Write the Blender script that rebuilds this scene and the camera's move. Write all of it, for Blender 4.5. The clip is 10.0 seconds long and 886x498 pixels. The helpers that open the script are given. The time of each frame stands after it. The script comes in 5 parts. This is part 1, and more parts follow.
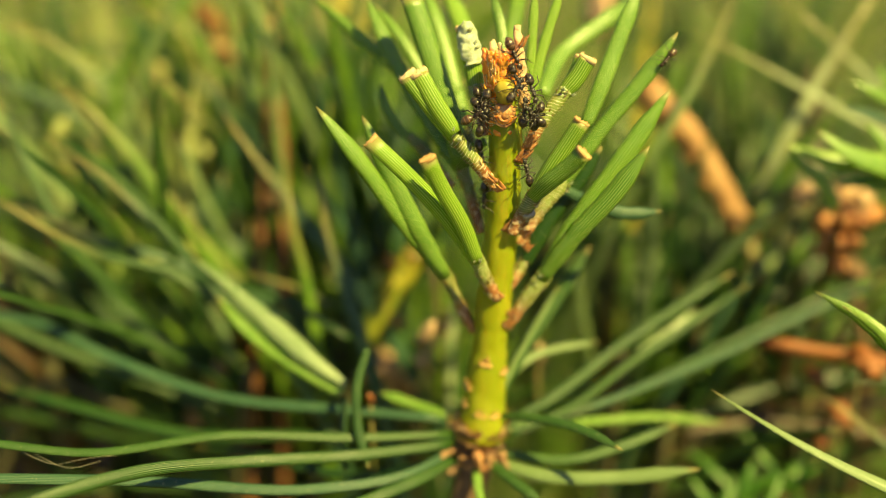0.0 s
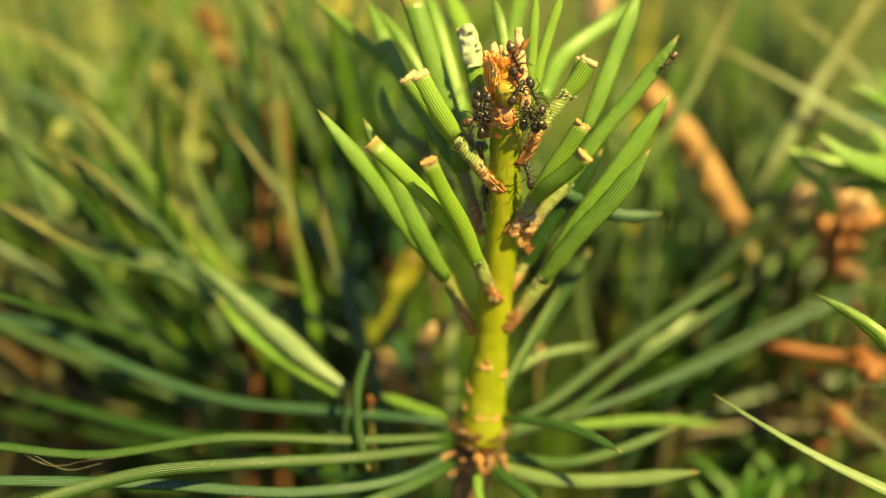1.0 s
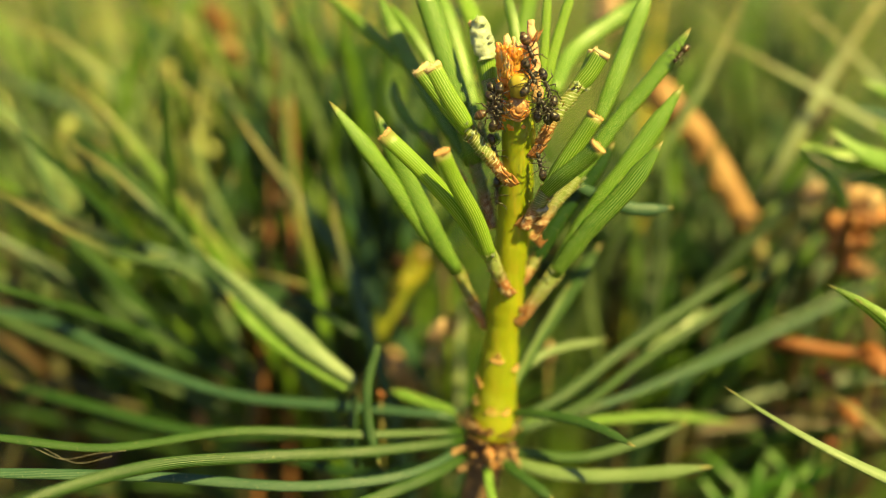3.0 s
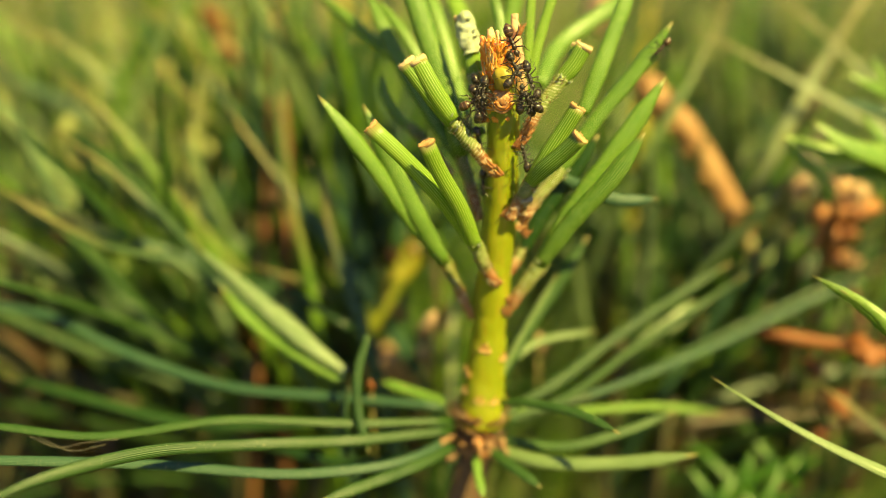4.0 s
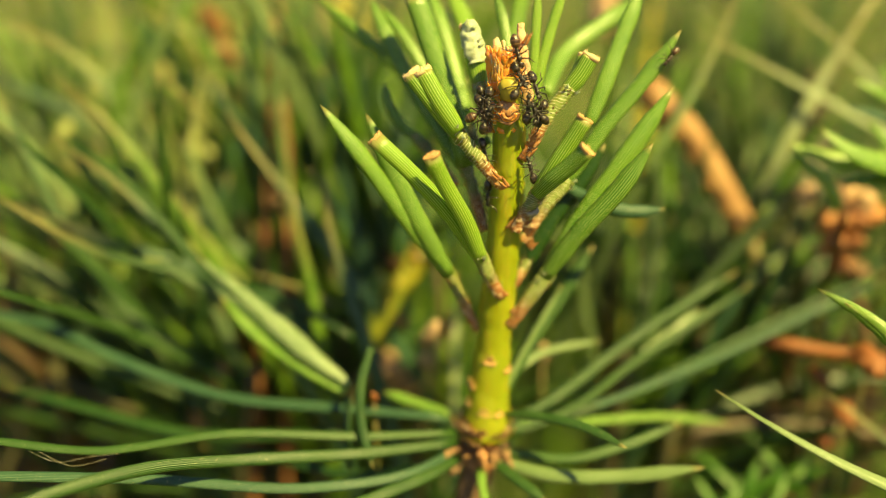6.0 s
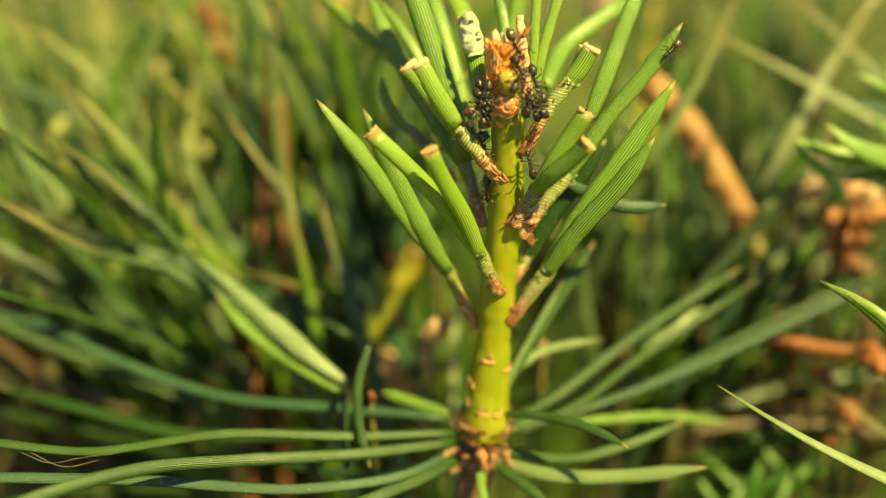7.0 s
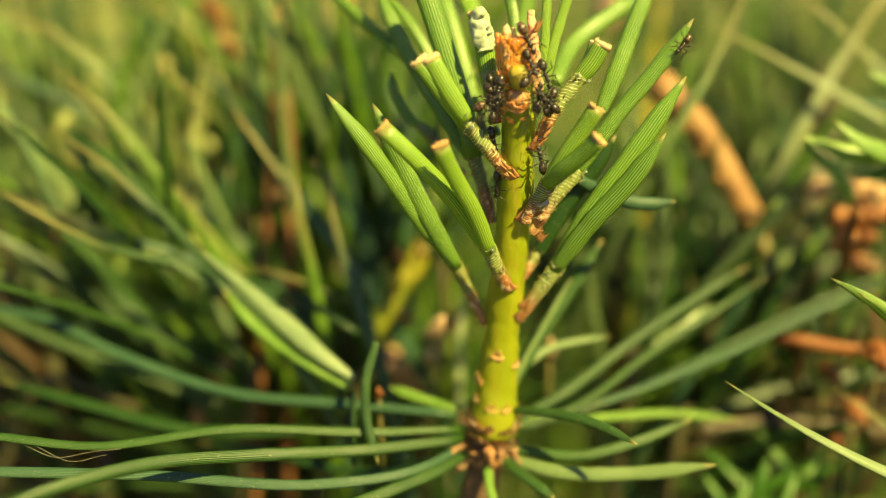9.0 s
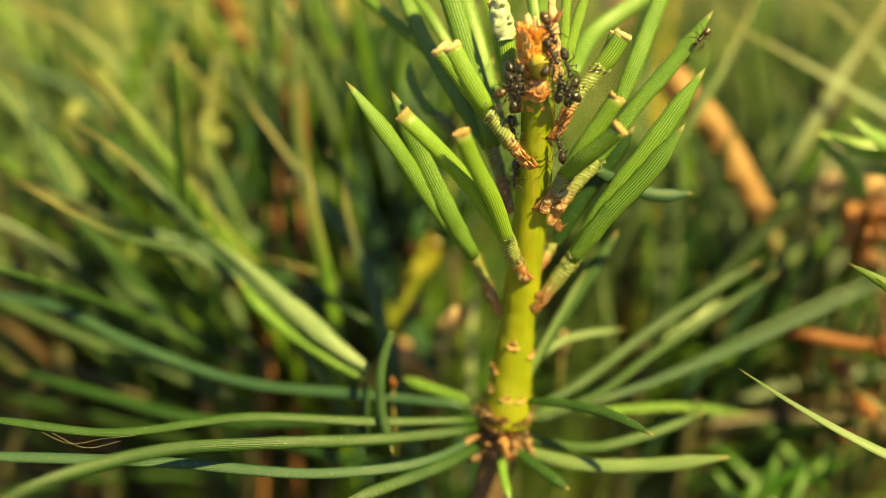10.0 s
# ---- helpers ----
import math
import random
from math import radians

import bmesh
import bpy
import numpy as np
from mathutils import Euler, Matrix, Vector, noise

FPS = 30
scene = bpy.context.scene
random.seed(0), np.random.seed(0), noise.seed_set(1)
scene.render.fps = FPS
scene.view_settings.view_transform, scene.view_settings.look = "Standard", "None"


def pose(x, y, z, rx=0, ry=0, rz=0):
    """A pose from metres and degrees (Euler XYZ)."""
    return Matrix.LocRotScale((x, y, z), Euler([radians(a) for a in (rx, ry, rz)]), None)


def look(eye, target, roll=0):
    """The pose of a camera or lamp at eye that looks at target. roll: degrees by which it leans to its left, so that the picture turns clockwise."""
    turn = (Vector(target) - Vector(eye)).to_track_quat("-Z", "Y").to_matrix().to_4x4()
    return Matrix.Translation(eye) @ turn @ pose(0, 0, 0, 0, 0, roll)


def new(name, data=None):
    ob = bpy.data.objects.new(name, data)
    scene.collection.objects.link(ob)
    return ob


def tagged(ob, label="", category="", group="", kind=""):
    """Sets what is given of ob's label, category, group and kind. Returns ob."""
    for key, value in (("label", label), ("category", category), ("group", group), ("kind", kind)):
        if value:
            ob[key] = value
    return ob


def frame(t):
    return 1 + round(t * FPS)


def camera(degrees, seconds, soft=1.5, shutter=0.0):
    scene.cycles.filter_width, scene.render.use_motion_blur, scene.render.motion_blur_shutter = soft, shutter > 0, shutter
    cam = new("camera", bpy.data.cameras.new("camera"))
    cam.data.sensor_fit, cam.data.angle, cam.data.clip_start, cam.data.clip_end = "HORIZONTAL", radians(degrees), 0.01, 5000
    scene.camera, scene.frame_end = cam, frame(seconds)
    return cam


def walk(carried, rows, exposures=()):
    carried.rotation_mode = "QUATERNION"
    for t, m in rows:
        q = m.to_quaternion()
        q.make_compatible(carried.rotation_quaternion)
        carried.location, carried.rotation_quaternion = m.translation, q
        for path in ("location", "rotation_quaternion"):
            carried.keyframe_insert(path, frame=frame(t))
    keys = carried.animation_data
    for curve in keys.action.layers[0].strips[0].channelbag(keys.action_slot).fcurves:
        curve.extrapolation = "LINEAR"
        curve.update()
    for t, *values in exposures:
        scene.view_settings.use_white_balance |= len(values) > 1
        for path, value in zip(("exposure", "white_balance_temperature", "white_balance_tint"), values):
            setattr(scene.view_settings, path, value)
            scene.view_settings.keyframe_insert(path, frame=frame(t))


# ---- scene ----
LENS = 49.4
cam = camera(LENS, 10.0, soft=1.0)
METRES, EYE, TILT, LEAN, TURN = 0.0315, 0.30, -21.0, 0.0, 0.0
ROWS = [
    (0.0, 0.0, 0.0, 0.0, 0.0, 0.0, -0.0),
    (0.5, -0.0059, -0.0004, 0.0017, -0.06, 0.08, -0.03),
    (1.0, -0.0129, -0.0014, -0.0031, -0.14, 0.18, -0.08),
    (1.5, -0.0158, -0.0023, -0.0074, -0.14, 0.25, -0.07),
    (2.0, -0.0302, -0.0013, -0.0113, -0.09, 0.27, -0.04),
    (3.5, -0.0713, -0.0048, -0.1071, -0.17, 0.87, -0.25),
    (3.7, -0.036, -0.023, -0.1207, 0.46, 0.11, -0.14),
    (4.0, 0.0288, -0.0557, -0.1456, 0.36, 1.19, 0.06),
    (4.2, 0.0187, -0.0432, -0.102, -0.03, 1.045, 0.05),
    (4.5, 0.0001, -0.0203, -0.0225, 0.2, 0.21, 0.03),
    (5.0, -0.0235, -0.0236, -0.0399, 0.11, 0.42, -0.01),
    (5.5, -0.0163, -0.0225, -0.0481, 0.1, 0.51, 0.02),
    (7.0, 0.0012, 0.0626, -0.0669, 0.15, 0.62, 0.17),
    (7.2, -0.005, 0.0695, -0.080, -0.13, 0.285, 0.12),
    (7.5, -0.0167, 0.0822, -0.1037, 0.12, 0.72, 0.03),
    (8.0, -0.0009, 0.0718, -0.1635, 0.2, 1.15, 0.04),
    (8.5, -0.0249, 0.0749, -0.0867, 0.09, 0.61, 0.0),
    (9.0, -0.0484, 0.0758, -0.0875, -0.01, 0.65, -0.08),
    (9.5, -0.1065, 0.0746, -0.2002, -0.29, 1.42, -0.32),
    (10.0, -0.1559, 0.0797, -0.1571, -0.52, 0.99, -0.62),
]
walk(cam, [(t, pose(0, 0, EYE, TILT, LEAN, TURN) @ pose(METRES * x, METRES * y, METRES * z, 90 + pitch, roll, yaw)) for t, x, y, z, yaw, pitch, roll in ROWS])
# a close-up lens with a wide opening: the shoot is sharp, what lies behind it melts away
cam.data.dof.use_dof = True
cam.data.dof.focus_distance = 0.1220
cam.data.dof.aperture_fstop = 4.8

# ---- daylight: a low warm sun and the open sky ----
SUN_AZIMUTH, SUN_HEIGHT = 317.0, 53.0     # degrees from +x towards +y, and above the ground
world = bpy.data.worlds.new("sky")
scene.world = world
world.use_nodes = True
wn = world.node_tree.nodes
sky = wn.new("ShaderNodeTexSky")
sky.sky_type, sky.sun_disc = "NISHITA", False
sky.sun_elevation = radians(SUN_HEIGHT)
sky.sun_rotation = radians(90.0 - SUN_AZIMUTH)
world.node_tree.links.new(sky.outputs[0], wn["Background"].inputs[0])
wn["Background"].inputs[1].default_value = 0.044
sun = new("sun", bpy.data.lights.new("sun", "SUN"))
sun.data.energy, sun.data.angle, sun.data.color = 5.0, radians(1.0), (1.0, 0.84, 0.25)
toward = Vector((math.cos(radians(SUN_AZIMUTH)) * math.cos(radians(SUN_HEIGHT)), math.sin(radians(SUN_AZIMUTH)) * math.cos(radians(SUN_HEIGHT)), math.sin(radians(SUN_HEIGHT))))
sun.matrix_basis = look(toward * 5, (0, 0, 0))
scene.view_settings.exposure = 1.20

# ---- materials ----
def nodes_of(name):
    mat = bpy.data.materials.new(name)
    mat.use_nodes = True
    tree = mat.node_tree
    return mat, tree, tree.nodes["Principled BSDF"]


def add(tree, kind, **values):
    node = tree.nodes.new(kind)
    for key, value in values.items():
        node.inputs[key].default_value = value
    return node


def calc(tree, how, a, b=0.0, c=0.0):
    node = tree.nodes.new("ShaderNodeMath")
    node.operation = how
    for k, v in enumerate((a, b, c)):
        if isinstance(v, (int, float)):
            node.inputs[k].default_value = v
        else:
            tree.links.new(v, node.inputs[k])
    return node.outputs[0]


def blend(tree, share, a, b):
    node = tree.nodes.new("ShaderNodeMix")
    node.data_type = "RGBA"
    for socket, v in ((node.inputs[0], share), (node.inputs[6], a), (node.inputs[7], b)):
        if isinstance(v, (int, float)):
            socket.default_value = v
        elif isinstance(v, tuple):
            socket.default_value = (*v, 1)
        else:
            tree.links.new(v, socket)
    return node.outputs[2]


def ramp(tree, value, low, high):
    node = tree.nodes.new("ShaderNodeMapRange")
    tree.links.new(value, node.inputs[0])
    node.inputs[1].default_value, node.inputs[2].default_value = low, high
    return node.outputs[0]


def noise_of(tree, scale, detail=3.0, stretch=(1, 1, 1)):
    """Noise in object space; scale is per metre."""
    place = tree.nodes.new("ShaderNodeTexCoord")
    scaled = tree.nodes.new("ShaderNodeVectorMath")
    scaled.operation = "MULTIPLY"
    scaled.inputs[1].default_value = stretch
    tree.links.new(place.outputs["Object"], scaled.inputs[0])
    tex = add(tree, "ShaderNodeTexNoise", Scale=scale, Detail=detail)
    tree.links.new(scaled.outputs[0], tex.inputs["Vector"])
    return tex.outputs[0]


def finish(tree, shader, colour, height, distance, rough, glow=0.0, coat=0.0):
    """Colour, relief and gloss; glow: the share of light that passes through thin green tissue."""
    tree.links.new(colour, shader.inputs["Base Color"])
    if isinstance(rough, (int, float)):
        shader.inputs["Roughness"].default_value = rough
    else:
        tree.links.new(rough, shader.inputs["Roughness"])
    shader.inputs["Coat Weight"].default_value = coat
    shader.inputs["Coat Roughness"].default_value = 0.25
    bump = add(tree, "ShaderNodeBump", Strength=0.8, Distance=distance)
    tree.links.new(height, bump.inputs["Height"])
    tree.links.new(bump.outputs[0], shader.inputs["Normal"])
    if glow:
        leaf = add(tree, "ShaderNodeBsdfTranslucent")
        tree.links.new(colour, leaf.inputs[0])
        both = add(tree, "ShaderNodeMixShader", Fac=glow)
        tree.links.new(shader.outputs[0], both.inputs[1])
        tree.links.new(leaf.outputs[0], both.inputs[2])
        tree.links.new(both.outputs[0], tree.nodes["Material Output"].inputs[0])


def striped(name, dark, light, line, stripes=22, rough=0.40, glow=0.34, lines=0.7, coat=0.15):
    """Needle skin: rows of pale breathing pores run along it, u around and v along the blade."""
    mat, tree, shader = nodes_of(name)
    uv = tree.nodes.new("ShaderNodeUVMap")
    split = tree.nodes.new("ShaderNodeSeparateXYZ")
    tree.links.new(uv.outputs[0], split.inputs[0])
    own = tree.nodes.new("ShaderNodeObjectInfo").outputs["Random"]
    wobble = calc(tree, "MULTIPLY", noise_of(tree, 420.0), 0.010)
    around = calc(tree, "MULTIPLY", calc(tree, "ADD", split.outputs[0], wobble), stripes * 6.2832)
    wave = calc(tree, "SINE", around)
    row = ramp(tree, wave, 0.40, 0.95)
    broken = ramp(tree, noise_of(tree, 2600.0, 2.0), 0.36, 0.6)
    patch = ramp(tree, noise_of(tree, 170.0, 4.0), 0.32, 0.7)
    row = calc(tree, "MULTIPLY", row, calc(tree, "MULTIPLY", calc(tree, "ADD", calc(tree, "MULTIPLY", broken, 0.45), 0.6), lines))
    body = blend(tree, calc(tree, "ADD", calc(tree, "MULTIPLY", own, 0.55), calc(tree, "MULTIPLY", patch, 0.45)), dark, light)
    colour = blend(tree, row, body, line)
    speck = ramp(tree, noise_of(tree, 3300.0, 1.0), 0.68, 0.74)
    colour = blend(tree, calc(tree, "MULTIPLY", speck, 0.4), colour, (0.40, 0.38, 0.20))
    # the last bit of the blade dries out
    tip = ramp(tree, split.outputs[1], 0.93, 0.98)
    colour = blend(tree, calc(tree, "MULTIPLY", tip, 0.8), colour, (0.42, 0.33, 0.12))
    rough_out = calc(tree, "ADD", calc(tree, "MULTIPLY", patch, 0.18), rough - 0.09)
    finish(tree, shader, colour, wave, 0.000018, rough_out, glow, coat)
    return mat


def mottled(name, a, b, spots, scale, rough, distance, glow=0.0, coat=0.0, spot_share=0.6, fine=6.0, stretch=(1, 1, 1), sub=0.0):
    """A surface of two colours in patches with a third in specks."""
    mat, tree, shader = nodes_of(name)
    own = tree.nodes.new("ShaderNodeObjectInfo").outputs["Random"]
    big = ramp(tree, noise_of(tree, scale, 4.0, stretch), 0.32, 0.68)
    small = noise_of(tree, scale * fine, 5.0, stretch)
    base = blend(tree, calc(tree, "ADD", calc(tree, "MULTIPLY", big, 0.75), calc(tree, "MULTIPLY", own, 0.25)), a, b)
    colour = blend(tree, calc(tree, "MULTIPLY", ramp(tree, small, 0.54, 0.68), spot_share), base, spots)
    shader.inputs["Subsurface Weight"].default_value = sub
    shader.inputs["Subsurface Radius"].default_value = (0.0016, 0.0008, 0.0003)
    shader.inputs["Subsurface Scale"].default_value = 0.5
    finish(tree, shader, colour, small, distance, calc(tree, "ADD", calc(tree, "MULTIPLY", small, 0.3), rough - 0.15), glow, coat)
    return mat


NEEDLE = striped("needle_green", (0.058, 0.180, 0.004), (0.140, 0.310, 0.008), (0.58, 0.69, 0.20), stripes=24, rough=0.34, lines=0.80, glow=0.36, coat=0.3)
FRESH = striped("needle_fresh", (0.115, 0.270, 0.005), (0.220, 0.395, 0.008), (0.64, 0.73, 0.20), stripes=22, rough=0.36, lines=0.72, glow=0.36, coat=0.25)
# dark needle green, with the shade low in the growth put into the colour
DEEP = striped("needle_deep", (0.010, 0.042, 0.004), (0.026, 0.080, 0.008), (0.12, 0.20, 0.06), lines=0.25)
LONG = striped("needle_old", (0.014, 0.052, 0.004), (0.040, 0.102, 0.008), (0.16, 0.25, 0.08), stripes=20, rough=0.46, lines=0.25, glow=0.24, coat=0.05)
TEAL = striped("needle_blue", (0.020, 0.074, 0.036), (0.050, 0.128, 0.058), (0.24, 0.34, 0.20), rough=0.48, lines=0.3, coat=0.05)
STRAW = striped("grass_straw", (0.34, 0.38, 0.11), (0.52, 0.53, 0.20), (0.64, 0.62, 0.30), lines=0.3)
DRY = striped("grass_pale", (0.38, 0.45, 0.22), (0.52, 0.57, 0.34), (0.60, 0.62, 0.40), lines=0.3, rough=0.35, coat=0.3)
BROWN = striped("needle_dead", (0.050, 0.027, 0.010), (0.120, 0.064, 0.024), (0.22, 0.13, 0.06), lines=0.2)
# pale needle skin with a glossy white sun sheen painted in
SHEEN = striped("needle_sheen", (0.10, 0.20, 0.04), (0.30, 0.39, 0.16), (0.76, 0.78, 0.56), lines=0.75, rough=0.30, coat=0.5)
PALE = striped("needle_pale", (0.105, 0.185, 0.040), (0.190, 0.285, 0.085), (0.56, 0.60, 0.38), lines=0.45, rough=0.45, coat=0.1)
GRASS = striped("grass_green", (0.062, 0.165, 0.006), (0.185, 0.325, 0.016), (0.36, 0.46, 0.09), rough=0.42, lines=0.25, glow=0.4, coat=0.2)
YELLOW = mottled("leaf_yellow", (0.42, 0.36, 0.03), (0.55, 0.42, 0.05), (0.30, 0.25, 0.03), 90.0, 0.5, 0.0001, glow=0.25)
BARK_GREEN = mottled("stem_skin", (0.140, 0.205, 0.003), (0.375, 0.345, 0.006), (0.42, 0.32, 0.02), 110.0, 0.36, 0.00009, coat=0.12, spot_share=0.4, sub=0.5, stretch=(1, 1, 0.22), fine=9.0)
BARK = mottled("twig_bark", (0.10, 0.055, 0.028), (0.21, 0.115, 0.055), (0.30, 0.19, 0.10), 260.0, 0.75, 0.0004)


def sleeve_skin(name, foot, body, edge, reach):
    """Papery sleeve: a rusty foot, then olive rings with dry white edges."""
    mat, tree, shader = nodes_of(name)
    uv = tree.nodes.new("ShaderNodeUVMap")
    split = tree.nodes.new("ShaderNodeSeparateXYZ")
    tree.links.new(uv.outputs[0], split.inputs[0])
    big, small = noise_of(tree, 420.0, 4.0), noise_of(tree, 2400.0, 3.0)
    v = calc(tree, "ADD", split.outputs[1], calc(tree, "MULTIPLY", big, 0.12))
    ring = calc(tree, "FRACT", calc(tree, "MULTIPLY", calc(tree, "ADD", v, calc(tree, "MULTIPLY", split.outputs[0], 0.13)), 22.0))
    colour = blend(tree, ramp(tree, v, reach, reach + 0.22), foot, body)
    colour = blend(tree, calc(tree, "MULTIPLY", ramp(tree, big, 0.5, 0.7), 0.45), colour, tuple(0.5 * c for c in foot))
    white = calc(tree, "MULTIPLY", ramp(tree, ring, 0.70, 0.92), ramp(tree, small, 0.36, 0.52))
    colour = blend(tree, calc(tree, "MULTIPLY", white, 0.85), colour, edge)
    # cream flakes on the foot, where the paper has torn
    torn = calc(tree, "MULTIPLY", ramp(tree, noise_of(tree, 1500.0, 2.0), 0.54, 0.62), ramp(tree, v, reach + 0.25, reach))
    colour = blend(tree, calc(tree, "MULTIPLY", torn, 0.75), colour, (0.82, 0.62, 0.38))
    finish(tree, shader, colour, calc(tree, "ADD", ring, calc(tree, "MULTIPLY", small, 0.8)), 0.00008, 0.40, 0.18, 0.2)
    return mat


TWIG_DARK = mottled("twig_dark", (0.035, 0.035, 0.012), (0.075, 0.065, 0.022), (0.12, 0.08, 0.035), 160.0, 0.75, 0.0004)
SIDE_STEM = mottled("side_stem", (0.085, 0.150, 0.008), (0.330, 0.285, 0.012), (0.34, 0.12, 0.03), 200.0, 0.45, 0.0002, spot_share=0.7)
SHEATH = sleeve_skin("sheath_brown", (0.34, 0.115, 0.028), (0.15, 0.19, 0.025), (0.76, 0.62, 0.38), 0.44)
SHEATH_PALE = sleeve_skin("sheath_pale", (0.34, 0.108, 0.025), (0.21, 0.26, 0.045), (0.80, 0.77, 0.54), 0.38)
SCALE = mottled("bud_scale", (0.32, 0.10, 0.025), (0.58, 0.28, 0.10), (0.70, 0.50, 0.28), 420.0, 0.5, 0.00012, glow=0.12)
RESIN = mottled("resin_cut", (0.86, 0.22, 0.020), (0.92, 0.36, 0.070), (0.93, 0.56, 0.27), 420.0, 0.22, 0.00009, coat=0.6, sub=0.55, fine=4.0, spot_share=0.35)
WOOD = mottled("cut_wood", (0.78, 0.52, 0.24), (0.86, 0.66, 0.38), (0.66, 0.32, 0.11), 600.0, 0.5, 0.0002, glow=0.2)
CUT = mottled("needle_cut", (0.62, 0.31, 0.11), (0.76, 0.47, 0.21), (0.46, 0.19, 0.05), 900.0, 0.55, 0.00015, glow=0.15)
WHITE = mottled("dried_foam", (0.46, 0.54, 0.30), (0.74, 0.76, 0.58), (0.36, 0.46, 0.16), 420.0, 0.5, 0.0001, glow=0.3)
TAN = mottled("dry_bud", (0.25, 0.105, 0.030), (0.46, 0.27, 0.105), (0.17, 0.07, 0.02), 130.0, 0.6, 0.0003)
ORANGE = mottled("pollen_cone", (0.34, 0.105, 0.020), (0.56, 0.23, 0.070), (0.66, 0.40, 0.20), 350.0, 0.5, 0.0003)
REDDISH = mottled("red_stalk", (0.15, 0.055, 0.018), (0.24, 0.10, 0.032), (0.14, 0.06, 0.02), 60.0, 0.7, 0.0003)
RUST = mottled("dead_leaf", (0.17, 0.050, 0.010), (0.30, 0.10, 0.022), (0.10, 0.03, 0.01), 120.0, 0.6, 0.0004)
PALE_BUD = mottled("pale_bud", (0.48, 0.27, 0.13), (0.66, 0.45, 0.27), (0.34, 0.14, 0.06), 300.0, 0.6, 0.0003)
NODE = mottled("node_scale", (0.24, 0.12, 0.05), (0.42, 0.23, 0.11), (0.15, 0.07, 0.03), 420.0, 0.6, 0.00012, glow=0.1)
SILK = mottled("silk", (0.34, 0.30, 0.22), (0.46, 0.42, 0.33), (0.5, 0.45, 0.4), 900.0, 0.5, 0.00008, glow=0.3)
SHRUB = mottled("shrub_leaf", (0.034, 0.112, 0.005), (0.078, 0.200, 0.008), (0.15, 0.24, 0.03), 160.0, 0.42, 0.0001, glow=0.25)
ANT_BLACK = mottled("ant_shell", (0.011, 0.008, 0.006), (0.028, 0.018, 0.012), (0.10, 0.08, 0.06), 1500.0, 0.36, 0.00014, spot_share=0.4, coat=0.25)
ANT_BROWN = mottled("ant_shell_brown", (0.022, 0.012, 0.007), (0.050, 0.026, 0.013), (0.03, 0.015, 0.008), 1300.0, 0.34, 0.00005, coat=0.15)
ANT_EYE = mottled("ant_eye", (0.008, 0.007, 0.007), (0.012, 0.010, 0.010), (0.02, 0.02, 0.02), 2000.0, 0.15, 0.00001)


def banded_gaster(name, plate, seam):
    """The hind body: dark plates with fine pale hair and lighter seams between them."""
    mat, tree, shader = nodes_of(name)
    place = tree.nodes.new("ShaderNodeTexCoord")
    split = tree.nodes.new("ShaderNodeSeparateXYZ")
    tree.links.new(place.outputs["Object"], split.inputs[0])
    wave = calc(tree, "SINE", calc(tree, "MULTIPLY", split.outputs[0], 12500.0))
    hair = noise_of(tree, 5200.0, 2.0, (0.35, 1, 1))
    colour = blend(tree, ramp(tree, wave, 0.72, 0.98), plate, seam)
    colour = blend(tree, calc(tree, "MULTIPLY", ramp(tree, hair, 0.55, 0.7), 0.35), colour, (0.10, 0.075, 0.045))
    finish(tree, shader, colour, hair, 0.00007, 0.34, coat=0.2)
    return mat


GASTER = banded_gaster("ant_gaster", (0.016, 0.010, 0.006), (0.090, 0.055, 0.028))
AMBER_GASTER = banded_gaster("ant_gaster_brown", (0.050, 0.022, 0.009), (0.22, 0.12, 0.05))


def soil():
    mat, tree, shader = nodes_of("forest_floor")
    near = noise_of(tree, 7.0, 5.0)
    far = noise_of(tree, 0.7, 4.0)
    fine = noise_of(tree, 160.0, 5.0)
    green = blend(tree, ramp(tree, far, 0.35, 0.65), (0.065, 0.100, 0.018), (0.150, 0.190, 0.035))
    brown = blend(tree, ramp(tree, fine, 0.4, 0.6), (0.045, 0.030, 0.014), (0.15, 0.09, 0.04))
    colour = blend(tree, ramp(tree, near, 0.34, 0.70), brown, green)
    finish(tree, shader, colour, fine, 0.006, 0.9)
    return mat


# ---- building blocks; all lengths below are in millimetres, z from the ground ----
MM = 0.001


def curve_through(points, steps):
    """A smooth line through two or more points, in even steps along its length."""
    p = [Vector(q) for q in points]
    if len(p) == 2:
        p.insert(1, (p[0] + p[1]) / 2)
    gap = [max(1e-6, (p[i + 1] - p[i]).length) for i in range(len(p) - 1)]
    way = []
    for i in range(len(p)):
        if i == 0:
            way.append((p[1] - p[0]) / gap[0])
        elif i == len(p) - 1:
            way.append((p[-1] - p[-2]) / gap[-1])
        else:
            way.append(((p[i] - p[i - 1]) / gap[i - 1] * gap[i] + (p[i + 1] - p[i]) / gap[i] * gap[i - 1]) / (gap[i - 1] + gap[i]))
    out, i, gone = [], 0, 0.0
    for k in range(steps + 1):
        s = k / steps * sum(gap)
        while i < len(gap) - 1 and s > gone + gap[i]:
            gone += gap[i]
            i += 1
        f = min(1.0, (s - gone) / gap[i])
        out.append(p[i] * (2 * f ** 3 - 3 * f * f + 1) + way[i] * gap[i] * (f ** 3 - 2 * f * f + f) + p[i + 1] * (3 * f * f - 2 * f ** 3) + way[i + 1] * gap[i] * (f ** 3 - f * f))
    return out


